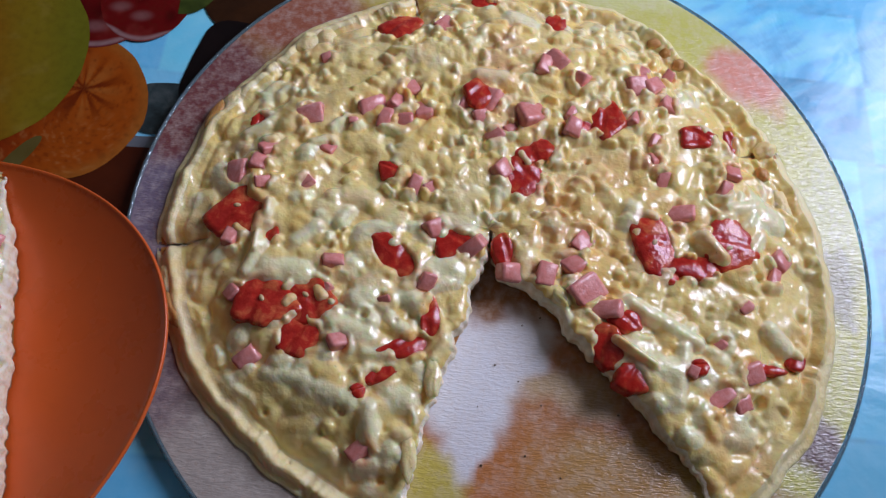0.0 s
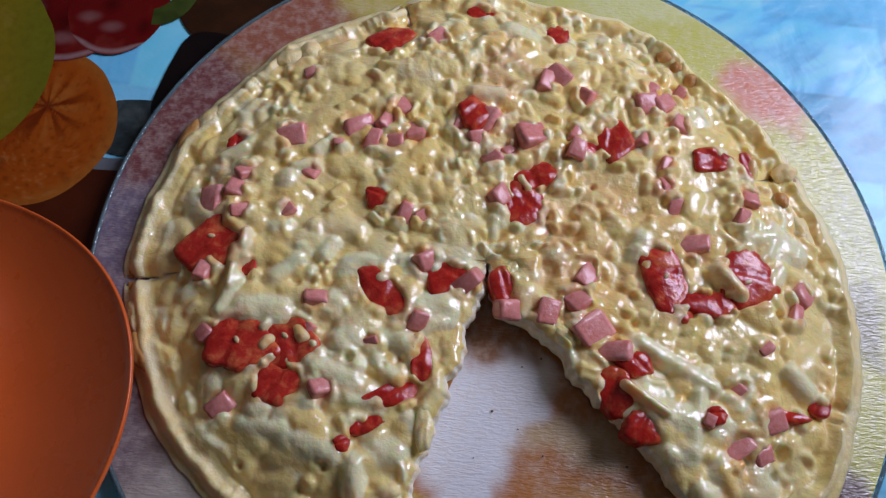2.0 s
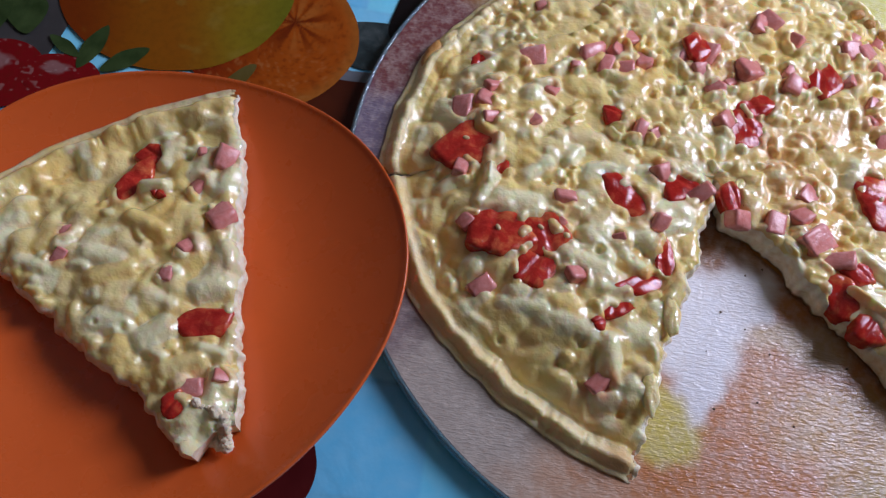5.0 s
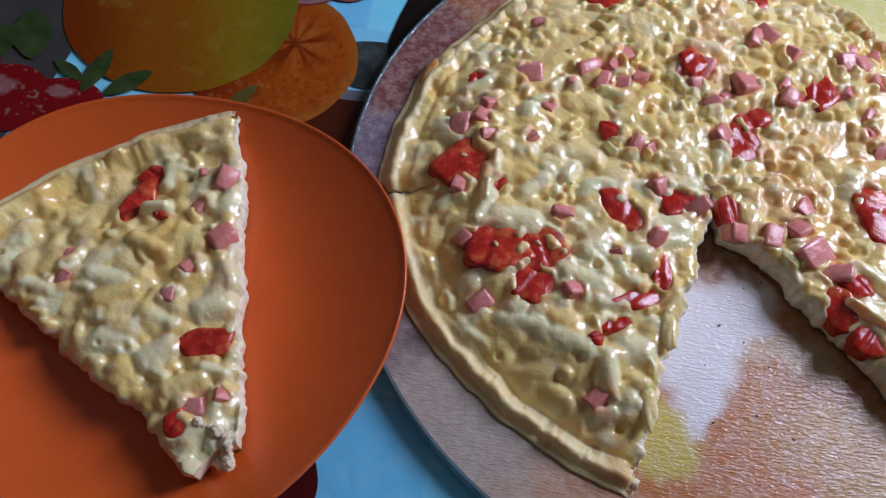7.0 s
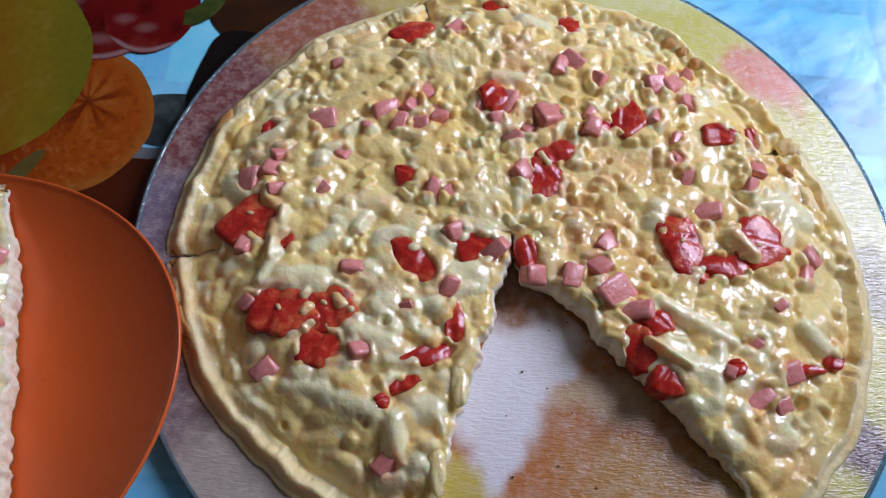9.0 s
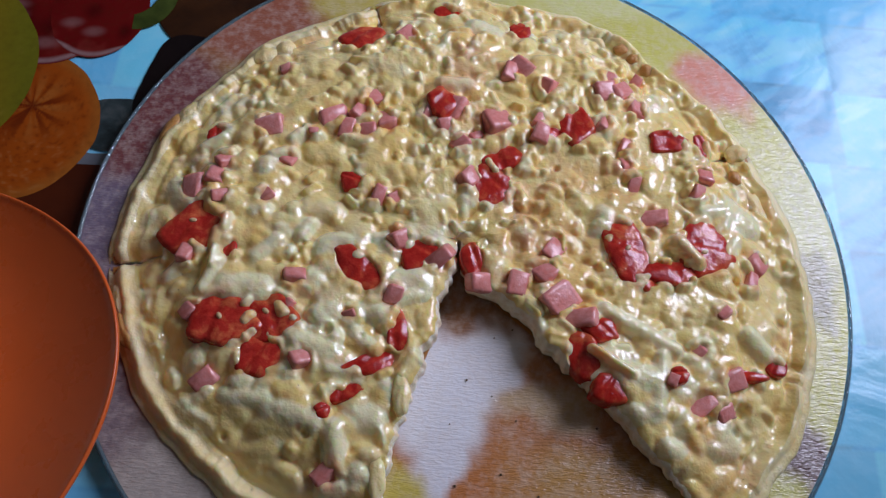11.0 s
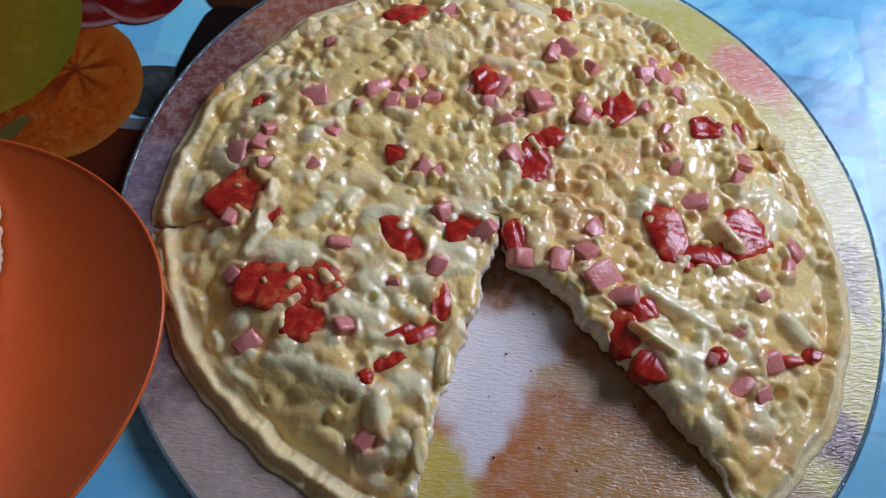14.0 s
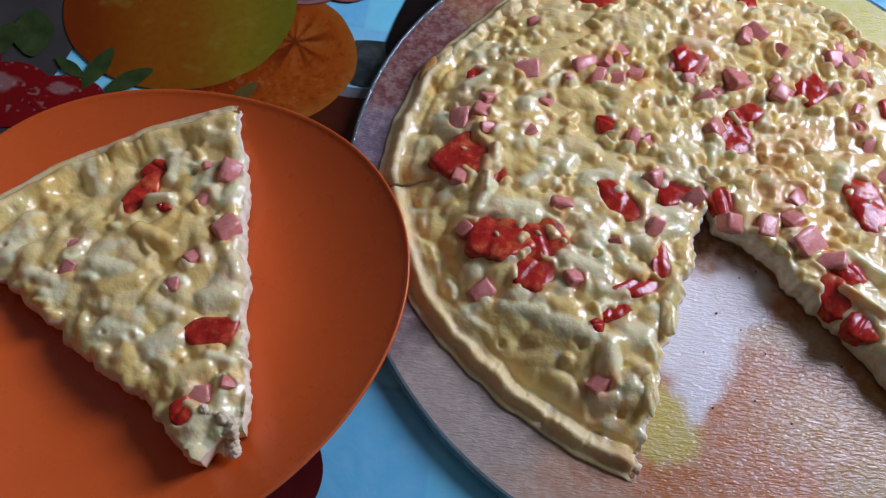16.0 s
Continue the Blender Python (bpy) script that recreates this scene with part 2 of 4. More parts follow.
def grid_faces(rows, cols, start=0, closed=False):
    out = []
    for i in range(rows - 1):
        for j in range(cols if closed else cols - 1):
            k = (j + 1) % cols
            out.append((start + i * cols + j, start + (i + 1) * cols + j, start + (i + 1) * cols + k, start + i * cols + k))
    return out


def smooth_noise(x, y, scale, seed, octaves=3):
    """Smooth noise in -1..1 at the arrays x, y: value noise on a seeded lattice."""
    total, amp, norm = 0, 1.0, 0.0
    for k in range(octaves):
        lattice = np.random.default_rng(seed * 31 + k).uniform(-1, 1, (64, 64))
        u, v = np.asarray(x) * scale * 2 ** k + 17.3, np.asarray(y) * scale * 2 ** k + 9.1
        i, j = np.floor(u).astype(int), np.floor(v).astype(int)
        a, b = u - i, v - j
        a, b = a * a * (3 - 2 * a), b * b * (3 - 2 * b)
        i0, j0, i1, j1 = i % 64, j % 64, (i + 1) % 64, (j + 1) % 64
        total = total + amp * ((lattice[i0, j0] * (1 - a) + lattice[i1, j0] * a) * (1 - b) + (lattice[i0, j1] * (1 - a) + lattice[i1, j1] * a) * b)
        norm += amp
        amp *= 0.5
    return total / norm


def sstep(a, b, x):
    t = np.clip((np.asarray(x) - a) / (b - a), 0, 1)
    return t * t * (3 - 2 * t)


# ---------------------------------------------------------------- the room
def wall(name, w, d, h, x, y, z, mat):
    ob = part(name, box(w, d, h), mat, None, smooth=False)
    ob.location = (x, y, z)
    return tagged(ob, kind="structure")


FLOOR_Z, TOP_Z = -0.75, 1.85
wall("floor", 3.2, 4.4, 0.1, -0.5, -0.7, FLOOR_Z - 0.05, FLOORING)
wall("ceiling", 3.2, 4.4, 0.1, -0.5, -0.7, TOP_Z + 0.05, CEILING)
wall("wall_west", 0.12, 4.2, 2.6, -2.06, -0.8, 0.55, PAINT)
wall("wall_north", 3.0, 0.12, 2.6, -0.5, 1.36, 0.55, PAINT)
wall("wall_south", 3.0, 0.12, 2.6, -0.5, -2.86, 0.55, PAINT)
# the window wall, in four pieces round its opening
wall("wall_east", 0.2, 0.66, 2.6, 0.62, 0.97, 0.55, PAINT)
wall("wall_east_2", 0.2, 3.08, 2.6, 0.62, -1.26, 0.55, PAINT)
wall("wall_east_3", 0.2, 0.36, 1.04, 0.62, 0.46, -0.23, PAINT)
wall("wall_east_4", 0.2, 0.36, 1.06, 0.62, 0.46, 1.32, PAINT)

table = tagged(empty("table", (-0.145, 0.1, FLOOR_Z)), "plain wooden kitchen table under an oilcloth", "table")
slab = part("tabletop", box(1.3, 0.8, 0.03, 0.004), WOOD, table)
slab.location = (0, 0, 0.75 - 0.0175)
for sx in (-1, 1):
    for sy in (-1, 1):
        leg = part("leg", box(0.06, 0.06, 0.7175, 0.004), WOOD, table)
        leg.location = (sx * 0.58, sy * 0.33, 0.35875)


# ---------------------------------------------------------------- the oilcloth and its print
def oilcloth():
    x = np.r_[np.linspace(-0.79, -0.34, 18), np.linspace(-0.335, 0.335, 400), np.linspace(0.34, 0.505, 8)]
    y = np.r_[np.linspace(-0.32, -0.11, 10), np.linspace(-0.105, 0.335, 270), np.linspace(0.34, 0.52, 10)]
    n, m = len(x), len(y)
    X, Y = np.meshgrid(x, y)
    warp = 0.006 * smooth_noise(X, Y, 9, 3)
    v = Y + 0.04 * X + warp * 0.4
    row = np.floor(v / 0.042).astype(int)
    tint = np.random.default_rng(8).uniform(0, 1, 64)[row % 64]
    seam = np.abs(v / 0.042 - row - 0.5) * 2
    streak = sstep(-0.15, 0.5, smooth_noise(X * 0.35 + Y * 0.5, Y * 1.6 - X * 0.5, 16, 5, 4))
    # painted window glare: streaks turn whiter and greyer blue towards the far right
    glare = sstep(0.10, 0.30, Y + 0.35 * X + 0.05 * smooth_noise(X, Y, 14, 6, 4)) * sstep(0.05, 0.14, X)
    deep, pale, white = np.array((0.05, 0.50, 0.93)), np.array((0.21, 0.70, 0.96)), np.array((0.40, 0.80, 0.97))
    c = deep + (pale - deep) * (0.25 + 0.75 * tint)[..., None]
    c = c + (white - c) * np.clip(0.12 + 0.5 * streak * (0.3 + 0.7 * glare), 0, 1)[..., None]
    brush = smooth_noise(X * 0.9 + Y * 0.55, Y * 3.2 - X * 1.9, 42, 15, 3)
    c = c + (white - c) * (0.55 * sstep(0.05, 0.6, brush) * (0.25 + 0.75 * glare))[..., None]
    c = c + (np.array((0.10, 0.36, 0.62)) - c) * (0.6 * sstep(0.12, 0.6, -brush) * glare)[..., None]
    column = np.floor((X + 0.02 * tint) / 0.055).astype(int)
    c = c * (1 + 0.24 * (np.random.default_rng(18).uniform(-1, 1, 64)[(column + 7 * row) % 64]))[..., None]
    c = np.clip(c * (1 - 0.2 * sstep(0.95, 1.0, seam))[..., None], 0, 0.95)
    verts = np.c_[X.ravel(), Y.ravel(), (0.0003 * smooth_noise(X, Y, 12, 7, 2) - 0.0004).ravel()]
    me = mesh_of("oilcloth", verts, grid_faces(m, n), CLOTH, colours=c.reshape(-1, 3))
    ob = tagged(new("tablecloth", me), "glossy light blue oilcloth printed with fruit on the table", "tablecloth")
    return ob


cloth = oilcloth()


def flat(name, mat, x, y, rx, ry, turn=0.0, layer=1, wobble=0.03, power=2.0, seed=0, label="", arc=(0, 360)):
    """A printed shape on the oilcloth: a rounded outline, slightly uneven, filled from its middle."""
    n, rings = 64, 5
    a = np.radians(np.linspace(arc[0], arc[1], n, endpoint=arc != (0, 360)))
    k = (np.abs(np.cos(a)) ** power + np.abs(np.sin(a)) ** power) ** (-1 / power)
    k = k * (1 + wobble * smooth_noise(np.cos(a), np.sin(a), 1.7, seed + 40, 3))
    px, py = k * np.cos(a) * rx, k * np.sin(a) * ry
    c, s = math.cos(radians(turn)), math.sin(radians(turn))
    px, py = c * px - s * py, s * px + c * py
    verts = [(0, 0, 0)]
    for i in range(1, rings + 1):
        verts += [(u * i / rings, w * i / rings, 0) for u, w in zip(px, py)]
    closed = arc == (0, 360)
    faces = [(0, 1 + j, 1 + (j + 1) % n) for j in range(n if closed else n - 1)]
    faces += grid_faces(rings, n, 1, closed)
    me = mesh_of(name, verts, faces, mat)
    ob = new(name, me)
    ob.location = (x, y, 0.0001 + 0.00005 * layer)
    ob.parent = cloth
    return tagged(ob, label) if label else ob


def band(name, mat, x, y, radius, width, start, end, layer, label="", squash=1.0, taper=0.6):
    """A printed curved stroke: a stem or a highlight."""
    n = 28
    verts, faces = [], []
    for i in range(n):
        f = i / (n - 1)
        a = radians(start + (end - start) * f)
        w = width * (1 - taper * abs(2 * f - 1) ** 2) / 2
        for r in (radius - w, radius, radius + w):
            verts.append((r * math.cos(a), r * math.sin(a) * squash, 0))
    ob = new(name, mesh_of(name, verts, grid_faces(n, 3), mat))
    ob.location = (x, y, 0.0001 + 0.00005 * layer)
    ob.parent = cloth
    return tagged(ob, label) if label else ob


STEM = printed("stem_ink", (0.3, (0.10, 0.16, 0.02)), (0.7, (0.30, 0.42, 0.06)), scale=90)
LEAF = printed("leaf_ink", (0.3, (0.07, 0.16, 0.03)), (0.7, (0.26, 0.42, 0.12)), scale=90)
BLACK = printed("black_ink", (0.3, (0.012, 0.008, 0.010)), (0.8, (0.05, 0.022, 0.02)), scale=40)
BROWN = printed("brown_ink", (0.25, (0.04, 0.012, 0.006)), (0.75, (0.30, 0.10, 0.02)), scale=35)
ONION = printed("onion_ink", (0.25, (0.50, 0.10, 0.09)), (0.7, (0.72, 0.42, 0.36)), scale=30)
RUSSET = printed("russet_ink", (0.2, (0.16, 0.022, 0.005)), (0.8, (0.40, 0.07, 0.01)), scale=30)
TEAL = printed("teal_ink", (0.25, (0.05, 0.07, 0.06)), (0.5, (0.15, 0.22, 0.22)), (0.75, (0.45, 0.52, 0.48)), scale=110)
PALE = printed("pale_ink", (0.2, (0.55, 0.62, 0.70)), (0.8, (0.78, 0.82, 0.86)), scale=20)
GREY = printed("grey_ink", (0.2, (0.16, 0.15, 0.14)), (0.8, (0.36, 0.34, 0.32)), scale=18)
APPLE = printed("apple_ink", (0.2, (0.24, 0.008, 0.012)), (0.8, (0.48, 0.03, 0.03)), scale=40)

def painted(name, x, y, rx, ry, layer, colour, label, seed=0, wobble=0.03):
    """A printed fruit whose picture is worked out place by place: colour takes u, v in -1..1."""
    n, rings = 150, 60
    a = np.linspace(0, 2 * np.pi, n, endpoint=False)
    k = 1 + wobble * smooth_noise(np.cos(a), np.sin(a), 1.7, seed + 40, 3)
    q = np.linspace(0.001, 1, rings)[:, None]
    U, V = q * (k * np.cos(a))[None, :], q * (k * np.sin(a))[None, :]
    verts = np.c_[(U * rx).ravel(), (V * ry).ravel(), np.zeros(U.size)]
    ob = new(name, mesh_of(name, verts, grid_faces(rings, n, 0, True), INK, colours=np.clip(0.58 * colour(U, V), 0.002, 1).reshape(-1, 3)))
    ob.location = (x, y, 0.0001 + 0.00005 * layer)
    ob.parent = cloth
    return tagged(ob, label)


def blend(a, b, f):
    return np.asarray(a) + (np.asarray(b) - np.asarray(a)) * np.asarray(f)[..., None]


def mandarin_colours(u, v):
    """Pitted peel drawn into folds about the stalk's hollow, in shade towards one side."""
    du, dv = u - 0.22, v - 0.22
    a, r = np.arctan2(dv, du), np.hypot(du, dv)
    c = blend(np.ones(u.shape + (3,)) * (0.58, 0.115, 0.005), (0.30, 0.018, 0.002), sstep(0.35, -0.75, u - 0.2 * v))
    fold = smooth_noise(np.cos(a) * 2.0 + 0.5 * r, np.sin(a) * 2.0 - 0.4 * r, 1.9, 81, 2)
    c = blend(c, (0.17, 0.012, 0.002), sstep(0.05, 0.35, fold) * (1 - sstep(0.15, 0.62, r)) * 0.75)
    c = blend(c, (0.70, 0.25, 0.04), sstep(0.05, 0.35, -fold) * (1 - sstep(0.15, 0.6, r)) * 0.5)
    c = blend(c, (0.14, 0.010, 0.002), (1 - sstep(0.02, 0.12, r)) * 0.7)
    pits = smooth_noise(u, v, 21, 82, 2)
    c = blend(c, (0.80, 0.36, 0.10), sstep(0.3, 0.65, pits) * 0.35 * sstep(0.2, -0.6, v) * sstep(0.2, 0.5, r))
    c = blend(c, (0.24, 0.03, 0.003), sstep(0.15, 0.6, -pits) * 0.45)
    return blend(c, (0.58, 0.22, 0.03), sstep(0.80, 1.0, np.hypot(u, v)) * sstep(-0.4, 0.5, u) * 0.6)


def mango_colours(u, v):
    f = u + 0.25 * v + 0.12 * smooth_noise(u, v, 2, 83, 3)
    c = blend(np.ones(u.shape + (3,)) * (0.30, 0.05, 0.002), (0.42, 0.13, 0.004), sstep(-0.9, -0.2, f))
    c = blend(c, (0.36, 0.25, 0.010), sstep(-0.1, 0.6, f))
    c = blend(c, (0.25, 0.24, 0.012), sstep(0.5, 1.0, f))
    return blend(c, (0.46, 0.33, 0.05), sstep(0.3, 0.6, smooth_noise(u, v, 7, 84, 3)) * 0.3)


def pepper_colours(seed):
    def colour(u, v):
        c = blend(np.ones(u.shape + (3,)) * (0.22, 0.008, 0.007), (0.07, 0.002, 0.003), sstep(0.1, 0.7, smooth_noise(u, v, 1.3, seed, 2)))
        c = blend(c, (0.36, 0.05, 0.035), sstep(0.15, 0.7, smooth_noise(u, v, 2.6, seed + 1, 3)) * 0.7)
        for k in range(4):
            x, y = 0.75 * math.sin(2.4 * k + seed), 0.62 * math.cos(1.7 * k + seed)
            d = np.hypot((u - x) * 3.5 + (v - y) * 3, (v - y) * 8 - (u - x) * 2)
            c = blend(c, (0.42, 0.20, 0.18), (1 - sstep(0.2, 1.3, d)) * 0.6)
        low = np.hypot(u * 0.95, v) * sstep(-0.25, -0.8, v)
        return blend(c, (0.50, 0.30, 0.28), sstep(0.86, 0.93, low) * (1 - sstep(0.95, 0.99, low)) * 0.9)
    return colour


flat("printed_ground", GREY, -0.300, 0.205, 0.060, 0.110, layer=0, seed=1, label="printed soft grey ground")
flat("printed_ground", RUSSET, -0.108, 0.150, 0.050, 0.030, layer=1, power=4, seed=2, label="printed russet brown board")
flat("printed_strip", PALE, -0.092, 0.1785, 0.034, 0.0028, 4, layer=2, power=6, label="printed white strip")
flat("printed_jar", TEAL, -0.100, 0.195, 0.026, 0.0135, 2, layer=3, power=4, seed=3, wobble=0.08, label="printed grey-green still life")
flat("printed_dark", BROWN, -0.070, 0.262, 0.036, 0.030, layer=1, seed=4, label="printed dark brown shade")
flat("printed_dark", BLACK, -0.072, 0.216, 0.032, 0.026, -12, layer=4, power=5, seed=5, label="printed black dish")
flat("printed_onion", ONION, -0.082, 0.291, 0.040, 0.021, 8, layer=5, seed=6, label="printed pink onion")
painted("printed_mandarin", -0.156, 0.192, 0.0385, 0.0385, 4, mandarin_colours, "printed wrinkled orange mandarin", 7)
painted("printed_pepper", -0.153, 0.254, 0.029, 0.032, 6, pepper_colours(91), "printed glossy red pepper", 8)
painted("printed_pepper", -0.131, 0.256, 0.0215, 0.028, 7, pepper_colours(95), "printed glossy red pepper", 9)
flat("printed_calyx", STEM, -0.138, 0.2735, 0.010, 0.0065, layer=9, seed=10, wobble=0.15, label="printed green calyx")
band("printed_stem", STEM, -0.1165, 0.268, 0.0145, 0.009, 275, 400, 9, "printed curled green stem", 1.25, 0.25)
painted("printed_mango", -0.2035, 0.2165, 0.0535, 0.0535, 10, mango_colours, "printed orange and yellow mango", 11)
flat("printed_rind", printed("rind_ink", (0.2, (0.42, 0.28, 0.03)), (0.8, (0.62, 0.5, 0.14)), scale=60), -0.166, 0.1635, 0.0035, 0.013, -32, layer=11, seed=12, label="printed yellow rind")
for x, y, rx, ry, t, sd in ((-0.2285, 0.170, 0.0045, 0.0125, -14, 1), (-0.2135, 0.166, 0.0045, 0.0115, -48, 2), (-0.240, 0.168, 0.003, 0.009, 60, 3), (-0.262, 0.184, 0.009, 0.014, 20, 4), (-0.276, 0.176, 0.008, 0.013, -30, 5)):
    flat("printed_leaf", LEAF, x, y, rx, ry, t, layer=15 + sd, seed=sd, power=1.5, label="printed small green leaf")


def strawberry_colours(u, v):
    """Cut halves: red skin with pale seeds, white flesh towards the heart."""
    c = blend(np.ones(u.shape + (3,)) * (0.34, 0.010, 0.012), (0.16, 0.003, 0.006), sstep(0.1, 0.8, smooth_noise(u, v, 1.6, 96, 3)))
    seeds = smooth_noise(u * 1.2, v * 1.2, 7.5, 97, 1)
    c = blend(c, (0.60, 0.30, 0.26), sstep(0.50, 0.75, seeds) * 0.6)
    heart = np.hypot((u + 0.15) / 0.42, (v - 0.35) / 0.30) + 0.3 * smooth_noise(u, v, 5, 98, 2)
    return blend(c, (0.62, 0.46, 0.42), (1 - sstep(0.6, 1.1, heart)) * 0.45)


for x, y, rx, ry, sd in ((-0.262, 0.150, 0.020, 0.017, 6), (-0.237, 0.153, 0.017, 0.011, 7), (-0.285, 0.160, 0.016, 0.020, 8)):
    painted("printed_strawberry", x, y, rx, ry, 6 + sd, strawberry_colours, "printed sliced red strawberry with pale seeds", sd)
flat("printed_apple", APPLE, -0.121, 0.010, 0.022, 0.022, layer=6, seed=13, label="printed dark red apple")


# ---------------------------------------------------------------- the glass board
BOARD = Vector((0.0428, 0.1445, 0.0))
BOARD_TOP = 0.0062


def board_colours(X, Y):
    """A blurred watercolour of fruit, with some of the slices' shade painted in: soft patches over a yellow ground, in
    millimetres from the board's middle.
    """
    wx = X * 1000 + 13 * smooth_noise(X, Y, 60, 21, 5)
    wy = Y * 1000 + 13 * smooth_noise(X, Y, 60, 22, 5)
    c = np.ones(X.shape + (3,)) * np.array((0.62, 0.60, 0.11))
    patches = (
        # x, y, rx, ry, softness, colour
        (-140, 30, 50, 75, 0.25, (0.19, 0.055, 0.055)), (-95, 118, 40, 40, 0.3, (0.34, 0.11, 0.06)), (-62, 135, 22, 26, 0.3, (0.56, 0.46, 0.10)),
        (-20, 150, 40, 16, 0.4, (0.46, 0.46, 0.36)), (-148, -12, 26, 34, 0.3, (0.20, 0.16, 0.22)), (-128, -70, 38, 44, 0.35, (0.20, 0.15, 0.17)),
        (-142, -44, 12, 14, 0.3, (0.10, 0.05, 0.07)), (-90, -112, 48, 40, 0.4, (0.46, 0.40, 0.34)), (-46, -128, 30, 30, 0.4, (0.56, 0.36, 0.24)),
        (112, 92, 20, 20, 0.45, (0.74, 0.26, 0.15)), (140, 25, 14, 30, 0.5, (0.62, 0.63, 0.22)), (136, -6, 11, 16, 0.4, (0.30, 0.28, 0.12)),
        (126, -74, 13, 13, 0.35, (0.12, 0.06, 0.05)), (108, -104, 20, 12, 0.4, (0.38, 0.24, 0.08)), (50, 142, 40, 14, 0.5, (0.70, 0.71, 0.26)),
        # the brown at (8, -14) is print deepened with the slices' painted shadow
        (10, -62, 80, 46, 0.35, (0.50, 0.20, 0.065)), (8, -14, 36, 20, 0.4, (0.34, 0.15, 0.06)), (14, -112, 60, 30, 0.35, (0.56, 0.20, 0.05)),
        (-24, -100, 17, 13, 0.3, (0.66, 0.54, 0.10)), (-26, -50, 7, 16, 0.35, (0.62, 0.58, 0.24)), (-10, -58, 22, 26, 0.3, (0.90, 0.91, 0.93)),
        (8, -44, 13, 14, 0.4, (0.86, 0.85, 0.85)), (-10, -84, 9, 12, 0.4, (0.88, 0.88, 0.90)), (48, -92, 30, 16, 0.5, (0.50, 0.27, 0.07)), (26, -60, 16, 9, 0.6, (0.62, 0.44, 0.24)), (60, -118, 24, 14, 0.4, (0.46, 0.30, 0.08)))
    for x, y, rx, ry, soft, colour in patches:
        d = np.hypot((wx - x) / rx, (wy - y) / ry)
        c = c + (np.array(colour) - c) * (1 - sstep(1 - soft, 1 + soft, d))[..., None]
    return c


def glass_board():
    board = tagged(empty("cutting_board", BOARD), "round glass serving board with a blurred fruit print on the oilcloth", "serving board")
    rings, n = 130, 300
    r = np.linspace(0, 0.1530, rings)[:, None] * np.ones((1, n))
    a = np.linspace(0, 2 * np.pi, n, endpoint=False)[None, :] * np.ones((rings, 1))
    X, Y = r * np.cos(a), r * np.sin(a)
    verts = np.c_[X.ravel(), Y.ravel(), np.full(X.size, BOARD_TOP)]
    me = mesh_of("printed_face", verts, grid_faces(rings, n, 0, True), PRINT, colours=board_colours(X, Y).reshape(-1, 3))
    add("printed_face", me, board, "pressed glass face with orange and yellow fruit print")
    # underside and clear rounded rim
    prof = [(0.1528, BOARD_TOP - 0.0004), (0.1528, 0.0012), (0.151, 0.0009), (0.0, 0.0009)]
    verts = [(p * math.cos(t), p * math.sin(t), z) for p, z in prof for t in a[0]]
    add("underside", mesh_of("underside", verts, grid_faces(len(prof), n, 0, True), PALE), board, "white underside")
    prof = [(0.1531, 0.0008), (0.1531, 0.0061), (0.1535, 0.0067), (0.1542, 0.0068), (0.1549, 0.0061), (0.1552, 0.0040), (0.1550, 0.0022), (0.1545, 0.0009), (0.1531, 0.0008)]
    verts = [(p * math.cos(t), p * math.sin(t), z) for p, z in prof for t in a[0]]
    add("glass_rim", mesh_of("glass_rim", verts, grid_faces(len(prof), n, 0, True), GLASS), board, "clear greenish glass rim")
    return board


glass_board()


# ---------------------------------------------------------------- the orange plate
PLATE = Vector((-0.1663, 0.0659, 0.0))
PLATE_R = 0.0872


def plate_outline(a):
    return PLATE_R * (1 + 0.0407 * np.cos(3 * (a - 0.54)))


def plate_height(x, y):
    """Height of the plate's upper face."""
    dx, dy = np.asarray(x) - PLATE.x, np.asarray(y) - PLATE.y
    p = np.hypot(dx, dy) / plate_outline(np.arctan2(dy, dx))
    return 0.0065 + 0.0175 * np.clip((p - 0.45) / 0.55, 0, 1) ** 1.7


def orange_plate():
    plate = tagged(empty("plate", PLATE), "orange glazed ceramic plate with rounded three-sided rim on the oilcloth", "plate")
    n = 200
    a = np.linspace(0, 2 * np.pi, n, endpoint=False)
    k = plate_outline(a)
    inner = [(p, 0.0065 + 0.0175 * max(0, (p - 0.45) / 0.55) ** 1.7) for p in np.linspace(0.0, 0.985, 46)]
    lip = [(0.994, 0.0243), (1.0, 0.0238), (1.002, 0.0228), (0.998, 0.0216)]
    under = [(0.97, 0.0195), (0.9, 0.0148), (0.8, 0.0092), (0.7, 0.0050), (0.62, 0.0030), (0.58, 0.0022), (0.57, 0.0006), (0.54, 0.0004), (0.53, 0.0020), (0.3, 0.0022), (0.0, 0.0022)]
    prof = inner + lip + under
    verts = [(p * kk * math.cos(t), p * kk * math.sin(t), z) for p, z in prof for kk, t in zip(k, a)]
    add("dish", mesh_of("dish", verts, grid_faces(len(prof), n, 0, True), GLAZE), plate)
    return plate


orange_plate()


